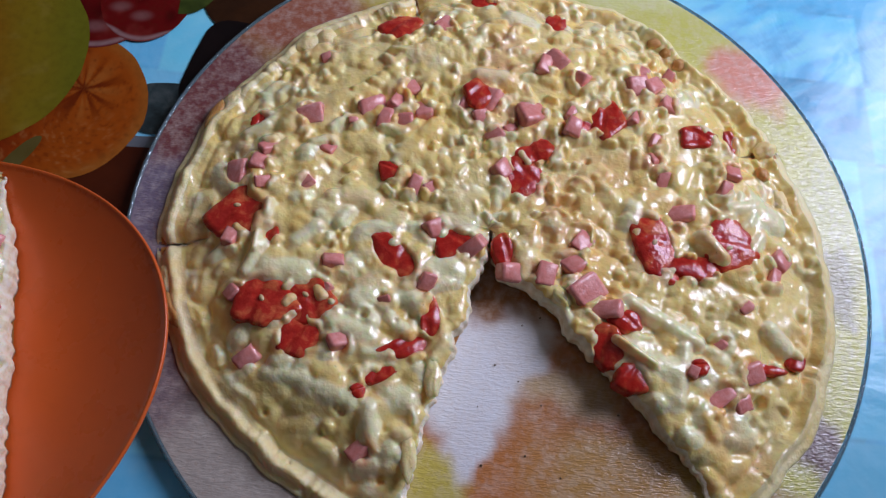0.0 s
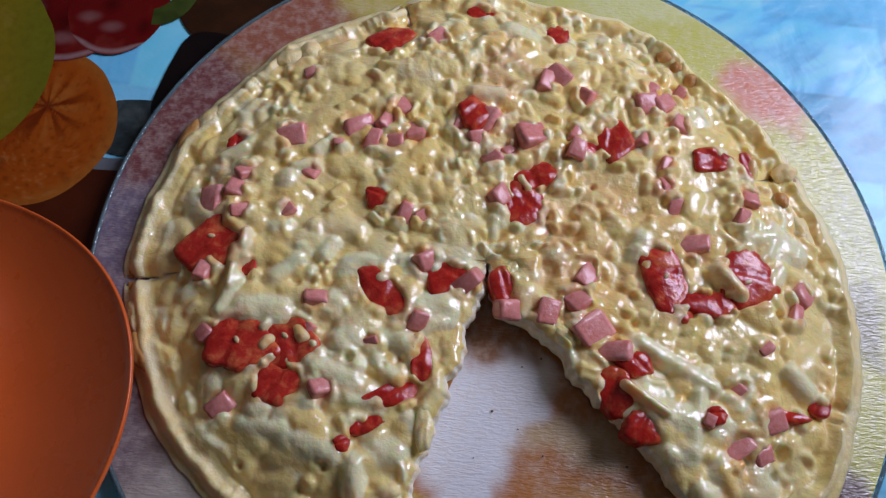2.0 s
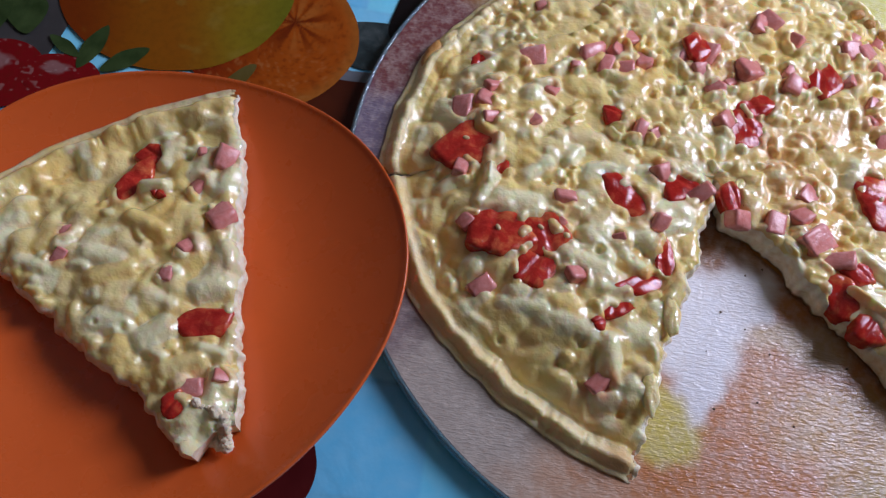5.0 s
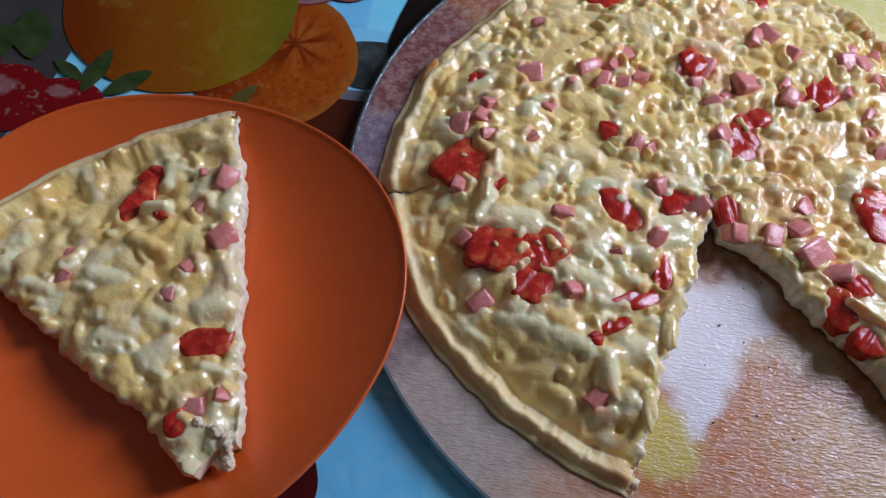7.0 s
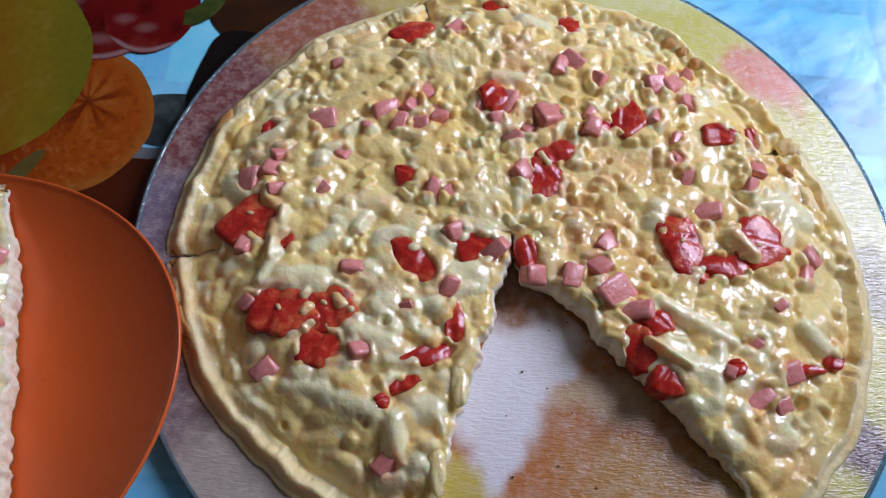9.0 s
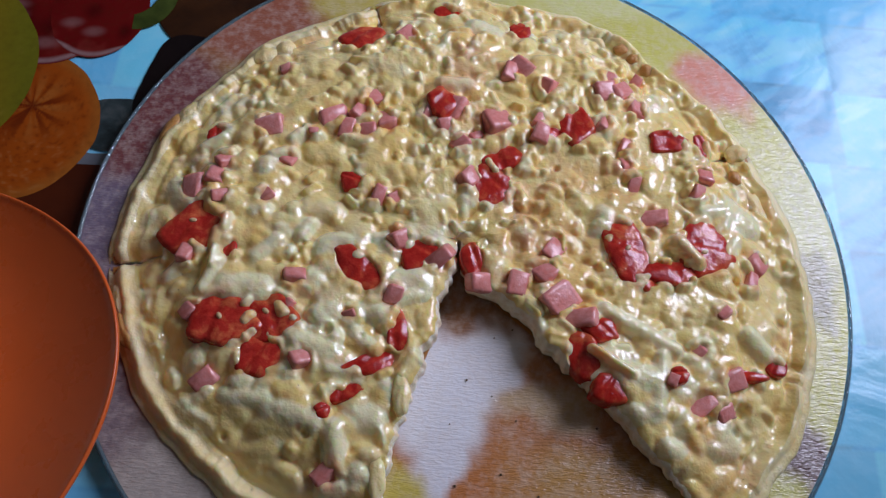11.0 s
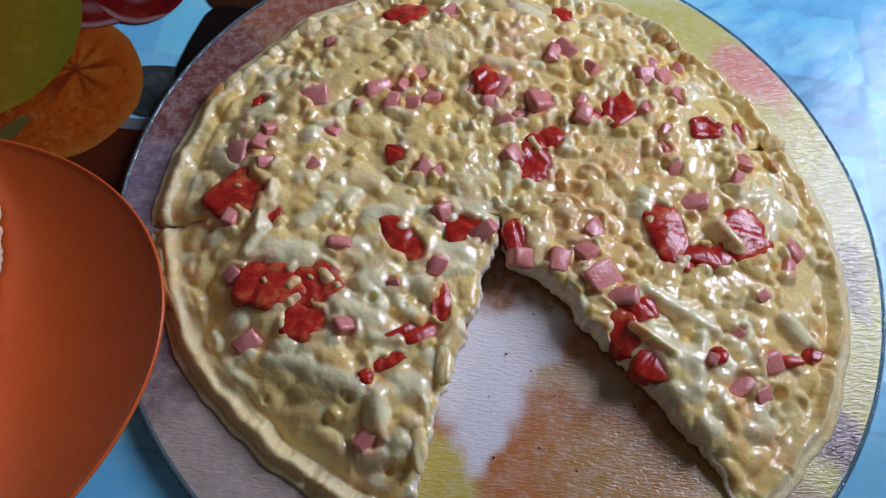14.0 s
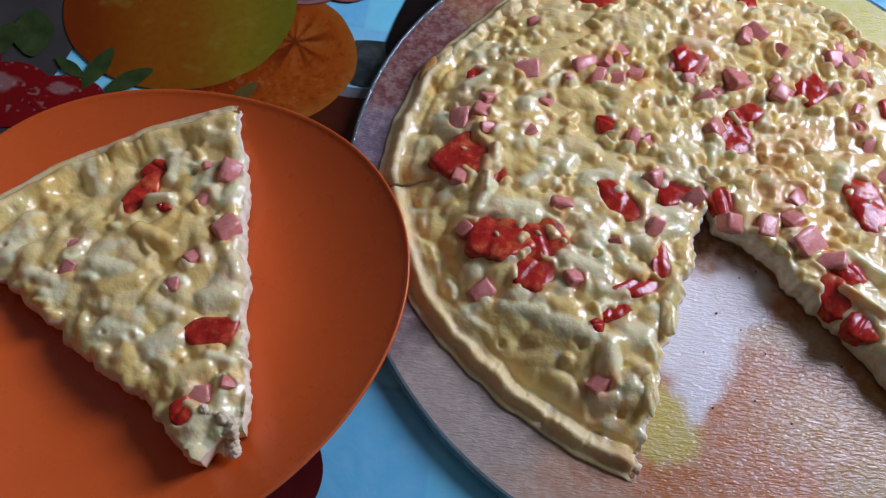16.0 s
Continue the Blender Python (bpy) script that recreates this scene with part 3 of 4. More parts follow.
# ---------------------------------------------------------------- pizza
class Field:
    """The melted topping as a height map: shreds of cheese run together, in metres about the pizza's middle."""
    STEP = 0.0007
    MELT = 1900.0  # how little neighbouring lumps run into one another

    def __init__(self, seed, half):
        self.half = half
        n = int(2 * half / self.STEP) + 1
        self.n = n
        g = np.linspace(-half, half, n)
        self.X, self.Y = np.meshgrid(g, g)
        self.e = np.full((n, n), 1.0)
        self.w = np.full((n, n), 0.25)
        self.oil = np.zeros((n, n))
        self.rng = np.random.default_rng(seed)
        self.seed = seed

    def window(self, x, y, reach):
        lo = [max(0, int((v - reach + self.half) / self.STEP)) for v in (x, y)]
        hi = [min(self.n, int((v + reach + self.half) / self.STEP) + 2) for v in (x, y)]
        return slice(lo[1], hi[1]), slice(lo[0], hi[0])

    def shred(self, x, y, angle, half_length, radius, height, white, bend=0.0):
        s = self.window(x, y, half_length + radius * 2.2)
        dx, dy = self.X[s] - x, self.Y[s] - y
        if dx.size == 0:
            return
        u, v = dx * math.cos(angle) + dy * math.sin(angle), -dx * math.sin(angle) + dy * math.cos(angle)
        v = v - bend * u * u
        d = np.hypot(np.maximum(np.abs(u) - half_length, 0), v) / radius
        prof = np.maximum(0, 1 - d * d) ** 0.8
        e = np.exp(self.MELT * height * prof) - 1
        self.e[s] += e
        self.w[s] += e * white

    def between(self, x0, y0, x1, y1, radius, height, white):
        self.shred((x0 + x1) / 2000, (y0 + y1) / 2000, math.atan2(y1 - y0, x1 - x0), math.hypot(x1 - x0, y1 - y0) / 2000, radius / 1000, height / 1000, white)

    def scatter(self, count, radius, pebbly):
        """Broad yellow lumps, pale melted grains over them and smooth white drops; pebbly(x, y) in 0..1 says how grainy a place is."""
        r = self.rng
        for k in range(count):
            a, d = r.uniform(0, 2 * np.pi), radius * math.sqrt(r.uniform(0, 1))
            x, y = d * math.cos(a), d * math.sin(a)
            pale = float(smooth_noise(np.array(x), np.array(y), 34, self.seed + 60, 2))
            grain = pebbly(x, y) + 0.25 * float(smooth_noise(np.array(x), np.array(y), 22, self.seed + 61, 2))
            turn, kind = r.uniform(0, np.pi), r.uniform()
            if kind < 0.12:
                self.shred(x, y, turn, r.uniform(0.0, 0.003), r.uniform(0.0030, 0.0060), r.uniform(0.0012, 0.0030), float(np.clip(0.15 + 0.3 * pale, 0, 1)), r.uniform(-30, 30))
            elif kind < 0.62:
                if r.uniform() < grain * (0.55 + 0.8 * pale):
                    self.shred(x, y, turn, r.uniform(0.0, 0.0032), r.uniform(0.0015, 0.0029), r.uniform(0.0016, 0.0036), float(np.clip(r.uniform(-0.2, 0.8) + 0.5 * pale, 0, 1)), r.uniform(-60, 60))
            elif r.uniform() > 0.4 + 0.6 * grain:
                self.shred(x, y, turn, r.uniform(0.0, 0.0045), r.uniform(0.0032, 0.0062), r.uniform(0.0018, 0.0040), float(np.clip(r.choice((0.0, 0.3, 1.0)) + 0.4 * pale, 0, 1)), r.uniform(-40, 40))

    def lap(self, x, y, rx, ry, count):
        """Cheese that has run over the edge of a piece."""
        r = self.rng
        for _ in range(count):
            a, out = r.uniform(0, 2 * np.pi), r.uniform(0.95, 1.25)
            self.shred(x + rx * out * math.cos(a), y + ry * out * math.sin(a), a + r.uniform(1.0, 2.1), r.uniform(0.0, 0.0022), r.uniform(0.0020, 0.0034), r.uniform(0.0030, 0.0044), r.uniform(0.2, 1.0), r.uniform(-40, 40))

    def clear(self, x, y, rx, ry, turn, depth=1.0):
        """A bed for something that lies in the topping."""
        s = self.window(x, y, max(rx, ry) * 1.8)
        dx, dy = self.X[s] - x, self.Y[s] - y
        if dx.size == 0:
            return
        c, q = math.cos(turn), math.sin(turn)
        d = np.hypot((dx * c + dy * q) / rx, (-dx * q + dy * c) / ry)
        k = 1 - depth * (1 - sstep(0.75, 1.15, d))
        self.w[s] = self.w[s] / self.e[s] * (self.e[s] ** k)
        self.e[s] = self.e[s] ** k
        self.oil[s] = np.maximum(self.oil[s], 0.65 * (1 - sstep(0.9, 1.7, d)))

    def pit(self, x, y, r, depth=0.004):
        s = self.window(x / 1000, y / 1000, r * 3)
        d = np.hypot(self.X[s] - x / 1000, self.Y[s] - y / 1000) / r
        self.e[s] = self.e[s] * np.exp(-self.MELT * depth * np.exp(-d ** 4))
        self.w[s] = self.w[s] * np.exp(-self.MELT * depth * np.exp(-d ** 4))

    def pits(self, count, radius):
        """Small burst bubbles and gaps between the shreds."""
        for _ in range(count):
            a, d = self.rng.uniform(0, 2 * np.pi), radius * math.sqrt(self.rng.uniform(0, 1))
            self.pit(1000 * d * math.cos(a), 1000 * d * math.sin(a), self.rng.uniform(0.0007, 0.0016), self.rng.uniform(0.0006, 0.0026))

    def finish(self):
        self.h = np.log(self.e) / self.MELT + 0.0009 * smooth_noise(self.X, self.Y, 60, self.seed + 3, 3) - 0.0005 * np.abs(smooth_noise(self.X, self.Y, 120, self.seed + 4, 2)) - 0.0004 * np.abs(smooth_noise(self.X, self.Y, 290, self.seed + 8, 2))
        self.white = np.clip(self.w / self.e, 0, 1)
        blotch = sstep(0.15, 0.55, smooth_noise(self.X, self.Y, 30, self.seed + 5, 3))
        seam = np.exp(-((self.white - 0.45) / 0.10) ** 2)
        self.oil = np.clip(self.oil + 0.42 * blotch + 0.2 * seam, 0, 1)

    def sample(self, x, y):
        u = np.clip((np.asarray(x) + self.half) / self.STEP, 0, self.n - 1.001)
        v = np.clip((np.asarray(y) + self.half) / self.STEP, 0, self.n - 1.001)
        i, j = u.astype(int), v.astype(int)
        a, b = u - i, v - j
        out = []
        for g in (self.h, self.white, self.oil):
            out.append((g[j, i] * (1 - a) + g[j, i + 1] * a) * (1 - b) + (g[j + 1, i] * (1 - a) + g[j + 1, i + 1] * a) * b)
        return out


def rim_radius(a):
    """The baked edge is not quite round."""
    round_part = 0.1322 + 0.0003 * np.cos(a) - 0.0024 * np.sin(a) + 0.0040 * np.cos(2 * a) - 0.0028 * np.sin(2 * a) - 0.0019 * np.cos(3 * a) - 0.0021 * np.sin(3 * a) - 0.0022 * np.exp(-((a + 1.95) / 0.35) ** 2)
    ragged = sstep(0.0, 0.5, a) * (1 - sstep(2.3, 2.7, a))
    return round_part + 0.0024 * smooth_noise(np.cos(a) * 0.13, np.sin(a) * 0.13, 26, 31, 3) + 0.0034 * ragged * smooth_noise(np.cos(a) * 0.13, np.sin(a) * 0.13, 55, 34, 3) + 0.0016 * smooth_noise(np.cos(a) * 0.13, np.sin(a) * 0.13, 95, 32, 2)


THICK = 0.0118


def base_height(x, y, r_rel):
    """The dough's own height above the board: a low rolled edge, and a soft swell inside."""
    roll = 0.0022 * np.exp(-((r_rel - 0.970) / 0.018) ** 2)
    fall = -0.0030 * sstep(0.972, 1.006, r_rel) ** 1.6
    lump = 0.0016 * smooth_noise(x, y, 18, 33, 2) + (0.0020 * smooth_noise(x, y, 75, 35, 3) + 0.0010 * smooth_noise(x, y, 170, 37, 2)) * sstep(0.84, 0.95, r_rel)
    where = np.arctan2(y, x)
    fold = 0.5 + 0.5 * smooth_noise(np.cos(where), np.sin(where), 2.6, 36, 2)
    bend = 0.012 * smooth_noise(np.cos(where), np.sin(where), 5.0, 38, 2)
    groove = -0.0024 * fold * np.exp(-((r_rel - 0.926 - bend) / 0.009) ** 2)
    crack = smooth_noise(np.cos(where) * 3, np.sin(where) * 3, 6.0, 39, 2)
    crack = -0.0032 * np.exp(-(crack / 0.035) ** 2) * sstep(0.925, 0.96, r_rel) * sstep(0.2, 0.7, fold)
    return np.maximum(THICK - 0.0090 * sstep(0.70, 0.95, r_rel) + roll + fall + lump + groove + crack, 0.0010)


def slice_mesh(thing, field, apex, start, end, radius_at, lift, seed, cuts, spread=0.0, lay=None, covered=0.95):
    """One slice: its topping, its baked edge and its cut sides, each a mesh of its own. lay takes places about the pizza's
    middle to the place where the slice lies."""
    ap = np.array(apex)
    nr = 190
    na = max(60, int(radians(end - start) * 0.13 / 0.00085))
    s = np.linspace(0.028 if spread else 0.0, 1.0, nr) ** 0.88
    ang = np.radians(np.linspace(start, end, na))
    d = np.stack([np.cos(ang), np.sin(ang)])
    reach = np.full(na, 0.13)
    for _ in range(6):
        p = ap[:, None] + d * reach
        reach = reach + radius_at(np.arctan2(p[1], p[0])) - np.hypot(p[0], p[1])
    S, A = np.meshgrid(s, ang, indexing="ij")
    rho = S * reach[None, :]
    # the cuts waver, and tear a little
    f = np.linspace(0, 1, na)[None, :]
    tear = []
    for cut_seed, torn, _ in cuts:
        tear.append((0.0010 + 0.0014 * torn) * smooth_noise(s * 0.13, s * 0, 70, cut_seed, 3) + 0.0018 * torn * smooth_noise(s * 0.13, s * 0, 300, cut_seed + 7, 2))
    shift = tear[0][:, None] * (1 - f) ** 5 + tear[1][:, None] * f ** 5 + spread * (f - 0.1)
    for (_, torn, _), near, sign in zip(cuts, ((1 - f) ** 5, f ** 5), (1, -1)):
        shift = shift + sign * 0.0008 * (1 - torn) * sstep(0.82, 0.98, s)[:, None] * near
    for (_, _, bulge), near, sign in zip(cuts, ((1 - f) ** 3, f ** 3), (-1, 1)):
        shift = shift + sign * bulge * near * np.exp(-((rho - 0.018) / 0.010) ** 2)
    X = ap[0] + rho * np.cos(A) - shift * np.sin(A)
    Y = ap[1] + rho * np.sin(A) + shift * np.cos(A)
    rel = np.hypot(X, Y) / radius_at(np.arctan2(Y, X))
    h, white, oil = field.sample(X, Y)
    cover = 1 - sstep(covered - 0.05, covered + 0.015, rel + 0.05 * smooth_noise(X, Y, 45, seed + 11, 3))
    droop = 0
    for (_, torn, _), away in zip(cuts, (f, 1 - f)):
        near_cut = away * (end - start) * np.pi / 180 * rho
        notch = torn + (1 - torn) * (0.06 + 1.0 * sstep(0.80, 0.94, rel))
        droop = droop + 0.0024 * notch * np.exp(-near_cut / 0.0022)
    Z = base_height(X, Y, rel) + h * (0.12 + 0.88 * cover) - droop
    brown = sstep(0.38, 0.75, smooth_noise(X, Y, 36, seed + 13, 3)) * sstep(0.90, 0.97, rel)
    tone = np.where(rel > 0.93, 0.75 * brown, oil)
    white = white * cover
    if spread:  # bare crumb shows at the bitten point
        white = np.maximum(white, 1 - sstep(0.012, 0.020, rho))

    def placed(x, y, z):
        if lay is None:
            return np.c_[x + BOARD.x, y + BOARD.y, z + lift]
        return lay(x, y, z)

    edge = int(np.argmin(np.abs(s - covered)))
    top = placed(X.ravel(), Y.ravel(), Z.ravel())
    me = mesh_of("cheese_topping", top[: (edge + 1) * na], grid_faces(edge + 1, na), CHEESE, attributes={"white": white.ravel()[: (edge + 1) * na], "oil": oil.ravel()[: (edge + 1) * na]})
    add("cheese_topping", me, thing, "glossy melted yellow cheese")
    # baked edge: the outer top and the rounded side down to the board
    rows = [(X[i], Y[i], Z[i], tone[i]) for i in range(edge, nr)]
    ox, oy = np.cos(np.arctan2(Y[-1], X[-1])), np.sin(np.arctan2(Y[-1], X[-1]))
    for q in (0.15, 0.35, 0.6, 0.82, 1.0):
        out = 0.0019 * math.sin(math.pi * q * 0.8)
        under = 0.25 + 0.75 * q
        rows.append((X[-1] + ox * out, Y[-1] + oy * out, Z[-1] * (1 - q), np.clip(tone[-1] * 0.5 + 0.16 * under * sstep(0.1, 0.6, smooth_noise(X[-1], Y[-1], 40, seed + 17)), 0, 1)))
    v = np.concatenate([placed(x, y, z) for x, y, z, _ in rows])
    me = mesh_of("crust", v, grid_faces(len(rows), na), DOUGH, attributes={"oil": np.concatenate([t for *_, t in rows])})
    add("crust", me, thing, "pale golden baked crust edge")
    # cut sides
    for k, col in ((0, 0), (1, na - 1)):
        x, y, z = X[:, col], Y[:, col], Z[:, col]
        sx, sy = (math.sin(ang[0]), -math.cos(ang[0])) if k == 0 else (-math.sin(ang[-1]), math.cos(ang[-1]))
        vs, dark = [], []
        levels = 12
        for i in range(levels):
            q = i / (levels - 1)
            bulge = 0.0012 * smooth_noise(s * 0.13, s * 0 + q * 0.014, 260, seed + 20 + k, 3) * math.sin(math.pi * q) + 0.0014 * math.sin(math.pi * q ** 0.6) * cuts[k][1]
            bulge = bulge * sstep(0.0, 0.04, s - s[0])
            zz = z * (1 - q)
            vs.append(placed(x + sx * bulge, y + sy * bulge, zz))
            dark.append(np.full(nr, float(sstep(0.8, 0.95, q))))
        sides = grid_faces(levels, nr)
        me = mesh_of("cut_side", np.concatenate(vs), sides if k == 0 else [q[::-1] for q in sides], CRUMB, attributes={"oil": np.concatenate(dark)})
        add("cut_side", me, thing, "torn pale crumb with a browned underside")
    if spread:
        vs = np.concatenate([placed(X[0], Y[0], Z[0] * (1 - q)) for q in np.linspace(0, 1, 9)])
        me = mesh_of("cut_side", vs, [q[::-1] for q in grid_faces(9, na)], CRUMB, attributes={"oil": np.repeat(sstep(0.8, 0.95, np.linspace(0, 1, 9)), na)})
        add("cut_side", me, thing, "torn pale crumb at the point")
    bottom = np.concatenate([placed(X[i], Y[i], np.full(na, 0.0004)) for i in range(0, nr, 27)])
    rows_b = len(range(0, nr, 27))
    add("base", mesh_of("base", bottom, grid_faces(rows_b, na), DOUGH, attributes={"oil": np.ones(len(bottom))}), thing, "browned flat base")

    def surface(x, y):
        """Height of the topping at a place in the slice."""
        rr = math.hypot(x, y) / float(radius_at(np.array(math.atan2(y, x))))
        return float(base_height(np.array(x), np.array(y), np.array(rr)) + field.sample(np.array([x]), np.array([y]))[0][0])

    return surface, placed


def dice_mesh(w, d, h, rng):
    """A cut cube of sausage with soft edges and slightly skewed faces."""
    bm = box(w, d, h, min(w, d, h) * 0.2, 2)
    k = rng.uniform(-0.28, 0.28, 4)
    for v in bm.verts:
        x, y, z = v.co
        v.co = (x * (1 + k[0] * z / h) + k[1] * y * 0.6, y * (1 + k[2] * x / w), z * (1 + k[3] * x / w))
        v.co += Vector(rng.uniform(-0.03, 0.03, 3) * w)
    return bm


def piece_mesh(w, d, h, seed):
    """A cut wedge of baked tomato: straight cut sides with soft corners, a wet domed top with a fold, sides rolled under."""
    n, rings = 60, 16
    a = np.linspace(0, 2 * np.pi, n, endpoint=False)
    rng = np.random.default_rng(seed)
    sides = 5 + seed % 2
    normals = (np.arange(sides) + rng.uniform(-0.28, 0.28, sides)) * 2 * np.pi / sides + rng.uniform(0, 6)
    reach = rng.uniform(0.84, 1.04, sides)
    near = np.maximum(np.cos(a[:, None] - normals[None, :]), 0.05) / reach[None, :]
    out = (near ** 9).sum(1) ** (-1 / 9) * (1 + 0.10 * smooth_noise(np.cos(a), np.sin(a), 2.6, seed, 2))
    crease, lean = rng.uniform(0, np.pi), rng.uniform(-0.10, 0.10, 2)
    verts = []
    for i in range(rings):
        q = i / (rings - 1)
        r = min(1.0, q / 0.76) + 0.02 * max(0, q - 0.76) / 0.24
        x, y = r * out * np.cos(a) * w / 2, r * out * np.sin(a) * d / 2
        across = (x * math.cos(crease) + y * math.sin(crease)) / max(w, d)
        fold = -0.0006 * np.exp(-((across - 0.08) / 0.07) ** 2)
        z = h * (1 - 0.18 * r * r - 1.5 * max(0, (q - 0.62) / 0.38) ** 2) + (fold + 0.0009 * smooth_noise(x, y, 130, seed + 2, 2)) * min(1, 1.5 - q) + lean[0] * x + lean[1] * y
        verts += [(px, py, pz) for px, py, pz in zip(x, y, z)]
    return verts, grid_faces(rings, n, 0, True)


def toppings(thing, surface, placed, dice, pieces, seed, tilt=30):
    rng = np.random.default_rng(seed)
    for x, y, size in dice:
        size = size * 1.06
        w, d, h = size * rng.uniform(0.9, 1.2), size * rng.uniform(0.6, 0.95), size * rng.uniform(0.6, 0.9)
        me = bpy.data.meshes.new("sausage_cube")
        bm = dice_mesh(w / 1000, d / 1000, h / 1000, rng)
        bm.to_mesh(me)
        bm.free()
        me.materials.append(SAUSAGE)
        me.polygons.foreach_set("use_smooth", [True] * len(me.polygons))
        z = surface(x / 1000, y / 1000) + rng.uniform(-0.0004, 0.0012) - 0.16 * h / 1000
        p = placed(np.array([x / 1000]), np.array([y / 1000]), np.array([z]))[0]
        m = pose(*p, rng.uniform(-tilt, tilt), rng.uniform(-tilt, tilt), rng.uniform(0, 90))
        ob = new("sausage_cube", me)
        ob.matrix_world = m
        ob.parent = thing
        tagged(ob, "pink boiled sausage cube")
    for i, (x, y, w, d, turn) in enumerate(pieces):
        verts, faces = piece_mesh(1.2 * w / 1000, 1.2 * d / 1000, 0.0030 + 0.00005 * min(w, d), seed * 50 + i)
        ob = new("tomato_piece", mesh_of("tomato_piece", verts, faces, TOMATO))
        z = surface(x / 1000, y / 1000) - 0.0010
        p = placed(np.array([x / 1000]), np.array([y / 1000]), np.array([z]))[0]
        ob.matrix_world = pose(*p, rng.uniform(-5, 5), rng.uniform(-5, 5), turn)
        ob.parent = thing
        tagged(ob, "soft red baked tomato piece")
        for _ in range(int(w * d / 300)):
            bm = bmesh.new()
            bmesh.ops.create_uvsphere(bm, u_segments=10, v_segments=6, radius=0.001)
            bmesh.ops.scale(bm, vec=(1.5, 0.9, 0.6), verts=bm.verts)
            seed_ob = part("seed", bm, SEED, ob, "pale tomato seed")
            k = rng.integers(0, 40 * 5)
            seed_ob.location = Vector(verts[int(k)]) + Vector((0, 0, 0.0002))
            seed_ob.rotation_euler = (0, 0, rng.uniform(0, 3))


def bubble(thing, placed, surface, x, y, rx, ry, rz, turn, mat, label, seed):
    """A knob or flap of crust or cheese that stands out of a slice."""
    n, rings = 26, 16
    verts = []
    for i in range(rings):
        p = math.pi * i / (rings - 1)
        a = np.linspace(0, 2 * np.pi, n, endpoint=False)
        ux, uy, uz = np.sin(p) * np.cos(a), np.sin(p) * np.sin(a), np.cos(p) + 0 * a
        k = 1 + 0.30 * smooth_noise(ux + 0.4 * uz, uy - 0.3 * uz, 1.4, seed, 3)
        verts += list(zip(k * ux * rx / 1000, k * uy * ry / 1000, k * uz * rz / 1000))
    me = mesh_of("crust_bubble", verts, grid_faces(rings, n, 0, True), mat, attributes={"oil": np.full(len(verts), 0.45 if mat is TOAST else 0.05), "white": np.full(len(verts), 0.4)})
    z = surface(x / 1000, y / 1000) - 0.45 * rz / 1000
    p = placed(np.array([x / 1000]), np.array([y / 1000]), np.array([z]))[0]
    ob = new("crust_bubble", me)
    ob.matrix_world = pose(*p, 0, 0, turn)
    ob.parent = thing
    return tagged(ob, label)


TOAST = dough_material("toasted_crust", (0.76, 0.48, 0.17), (0.62, 0.30, 0.08), (0.30, 0.10, 0.03))

# what lies on each quarter, in millimetres about the middle: cubes (x, y, size), tomato (x, y, width, depth, turn)
DICE_LOWER = (
    (-28.8, -3.5, 9.2), (-66.8, -22.5, 7.4), (-102.8, -37.5, 6.4), (-93.8, -61.5, 8), (-59.8, -53.5, 8.3), (-44.8, -35.5, 4.6), (-29.8, -26.5, 7.4),
    (-67.8, -33.5, 4.6), (-13.8, -10.5, 9.9), (-107.8, -15.5, 7.4), (-47.8, -91.5, 8.5))
TOMATO_LOWER = (
    (-91, -40, 20, 19, -8), (-74, -38.5, 19, 18, 12), (-74.8, -52.5, 15, 15, 0), (-42.8, -17.5, 21, 11.6, -42), (-19.8, -8.5, 14, 10.3, 15), (-26.8, -40.5, 7.2, 16.1, 10),
    (-33.8, -52.5, 18, 7.8, 25), (-43.8, -64.5, 12, 4.8, 30), (-50.8, -71.5, 4.2, 5.2, 0), (-91.8, -12.5, 5.4, 7.2, 0))
DICE_UPPER = (
    (-82.8, 75.5, 5.3), (-84.8, 43.5, 9.2), (-60.8, 50.5, 9.9), (-49.8, 54.5, 9.2), (-44.8, 60.5, 7.6), (-53.8, 44.5, 7.4), (-45.8, 44.5, 8.2),
    (-37.8, 50.5, 7.6), (-66.8, 41.5, 3.8), (-75.8, 28.5, 6.4), (-99.8, 25.5, 6.4), (-102.8, 18.5, 7.4), (-109.8, 13.5, 9.5), (-98.8, 9.5, 6.5),
    (-81.8, 11.5, 5.5), (-31.8, 14.5, 5.9), (-38.8, 14.5, 7))
TOMATO_UPPER = (
    (-106.8, -4.5, 21, 17.5, 15), (-105.8, 41.5, 9, 5.8, 45), (-48.8, 20.5, 9.3, 6.6, -30), (-51.8, 96.5, 17.6, 13.7, 12))
DICE_FAR = (
    (-32.8, 97.5, 7.6), (17.2, 82.5, 10.6), (12.2, 78.5, 7.7), (29.2, 73.5, 8.2), (56.2, 81.5, 6.6), (53.2, 73.5, 9.2), (60.2, 74.5, 9.2),
    (67.2, 66.5, 8.3), (69.2, 83.5, 7.2), (-9.8, 58.5, 8.9), (-13.8, 49.5, 6.3), (-19.8, 55.5, 7.6), (7.2, 52.5, 11.7), (-6.8, 41.5, 6.4),
    (-0.8, 45.5, 6.1), (25.2, 56.5, 6.4), (52.2, 55.5, 7.7), (61.2, 46.5, 6.1), (25.2, 47.5, 7.7), (-3.8, 25.5, 8.3), (60.2, 37.5, 5.5))
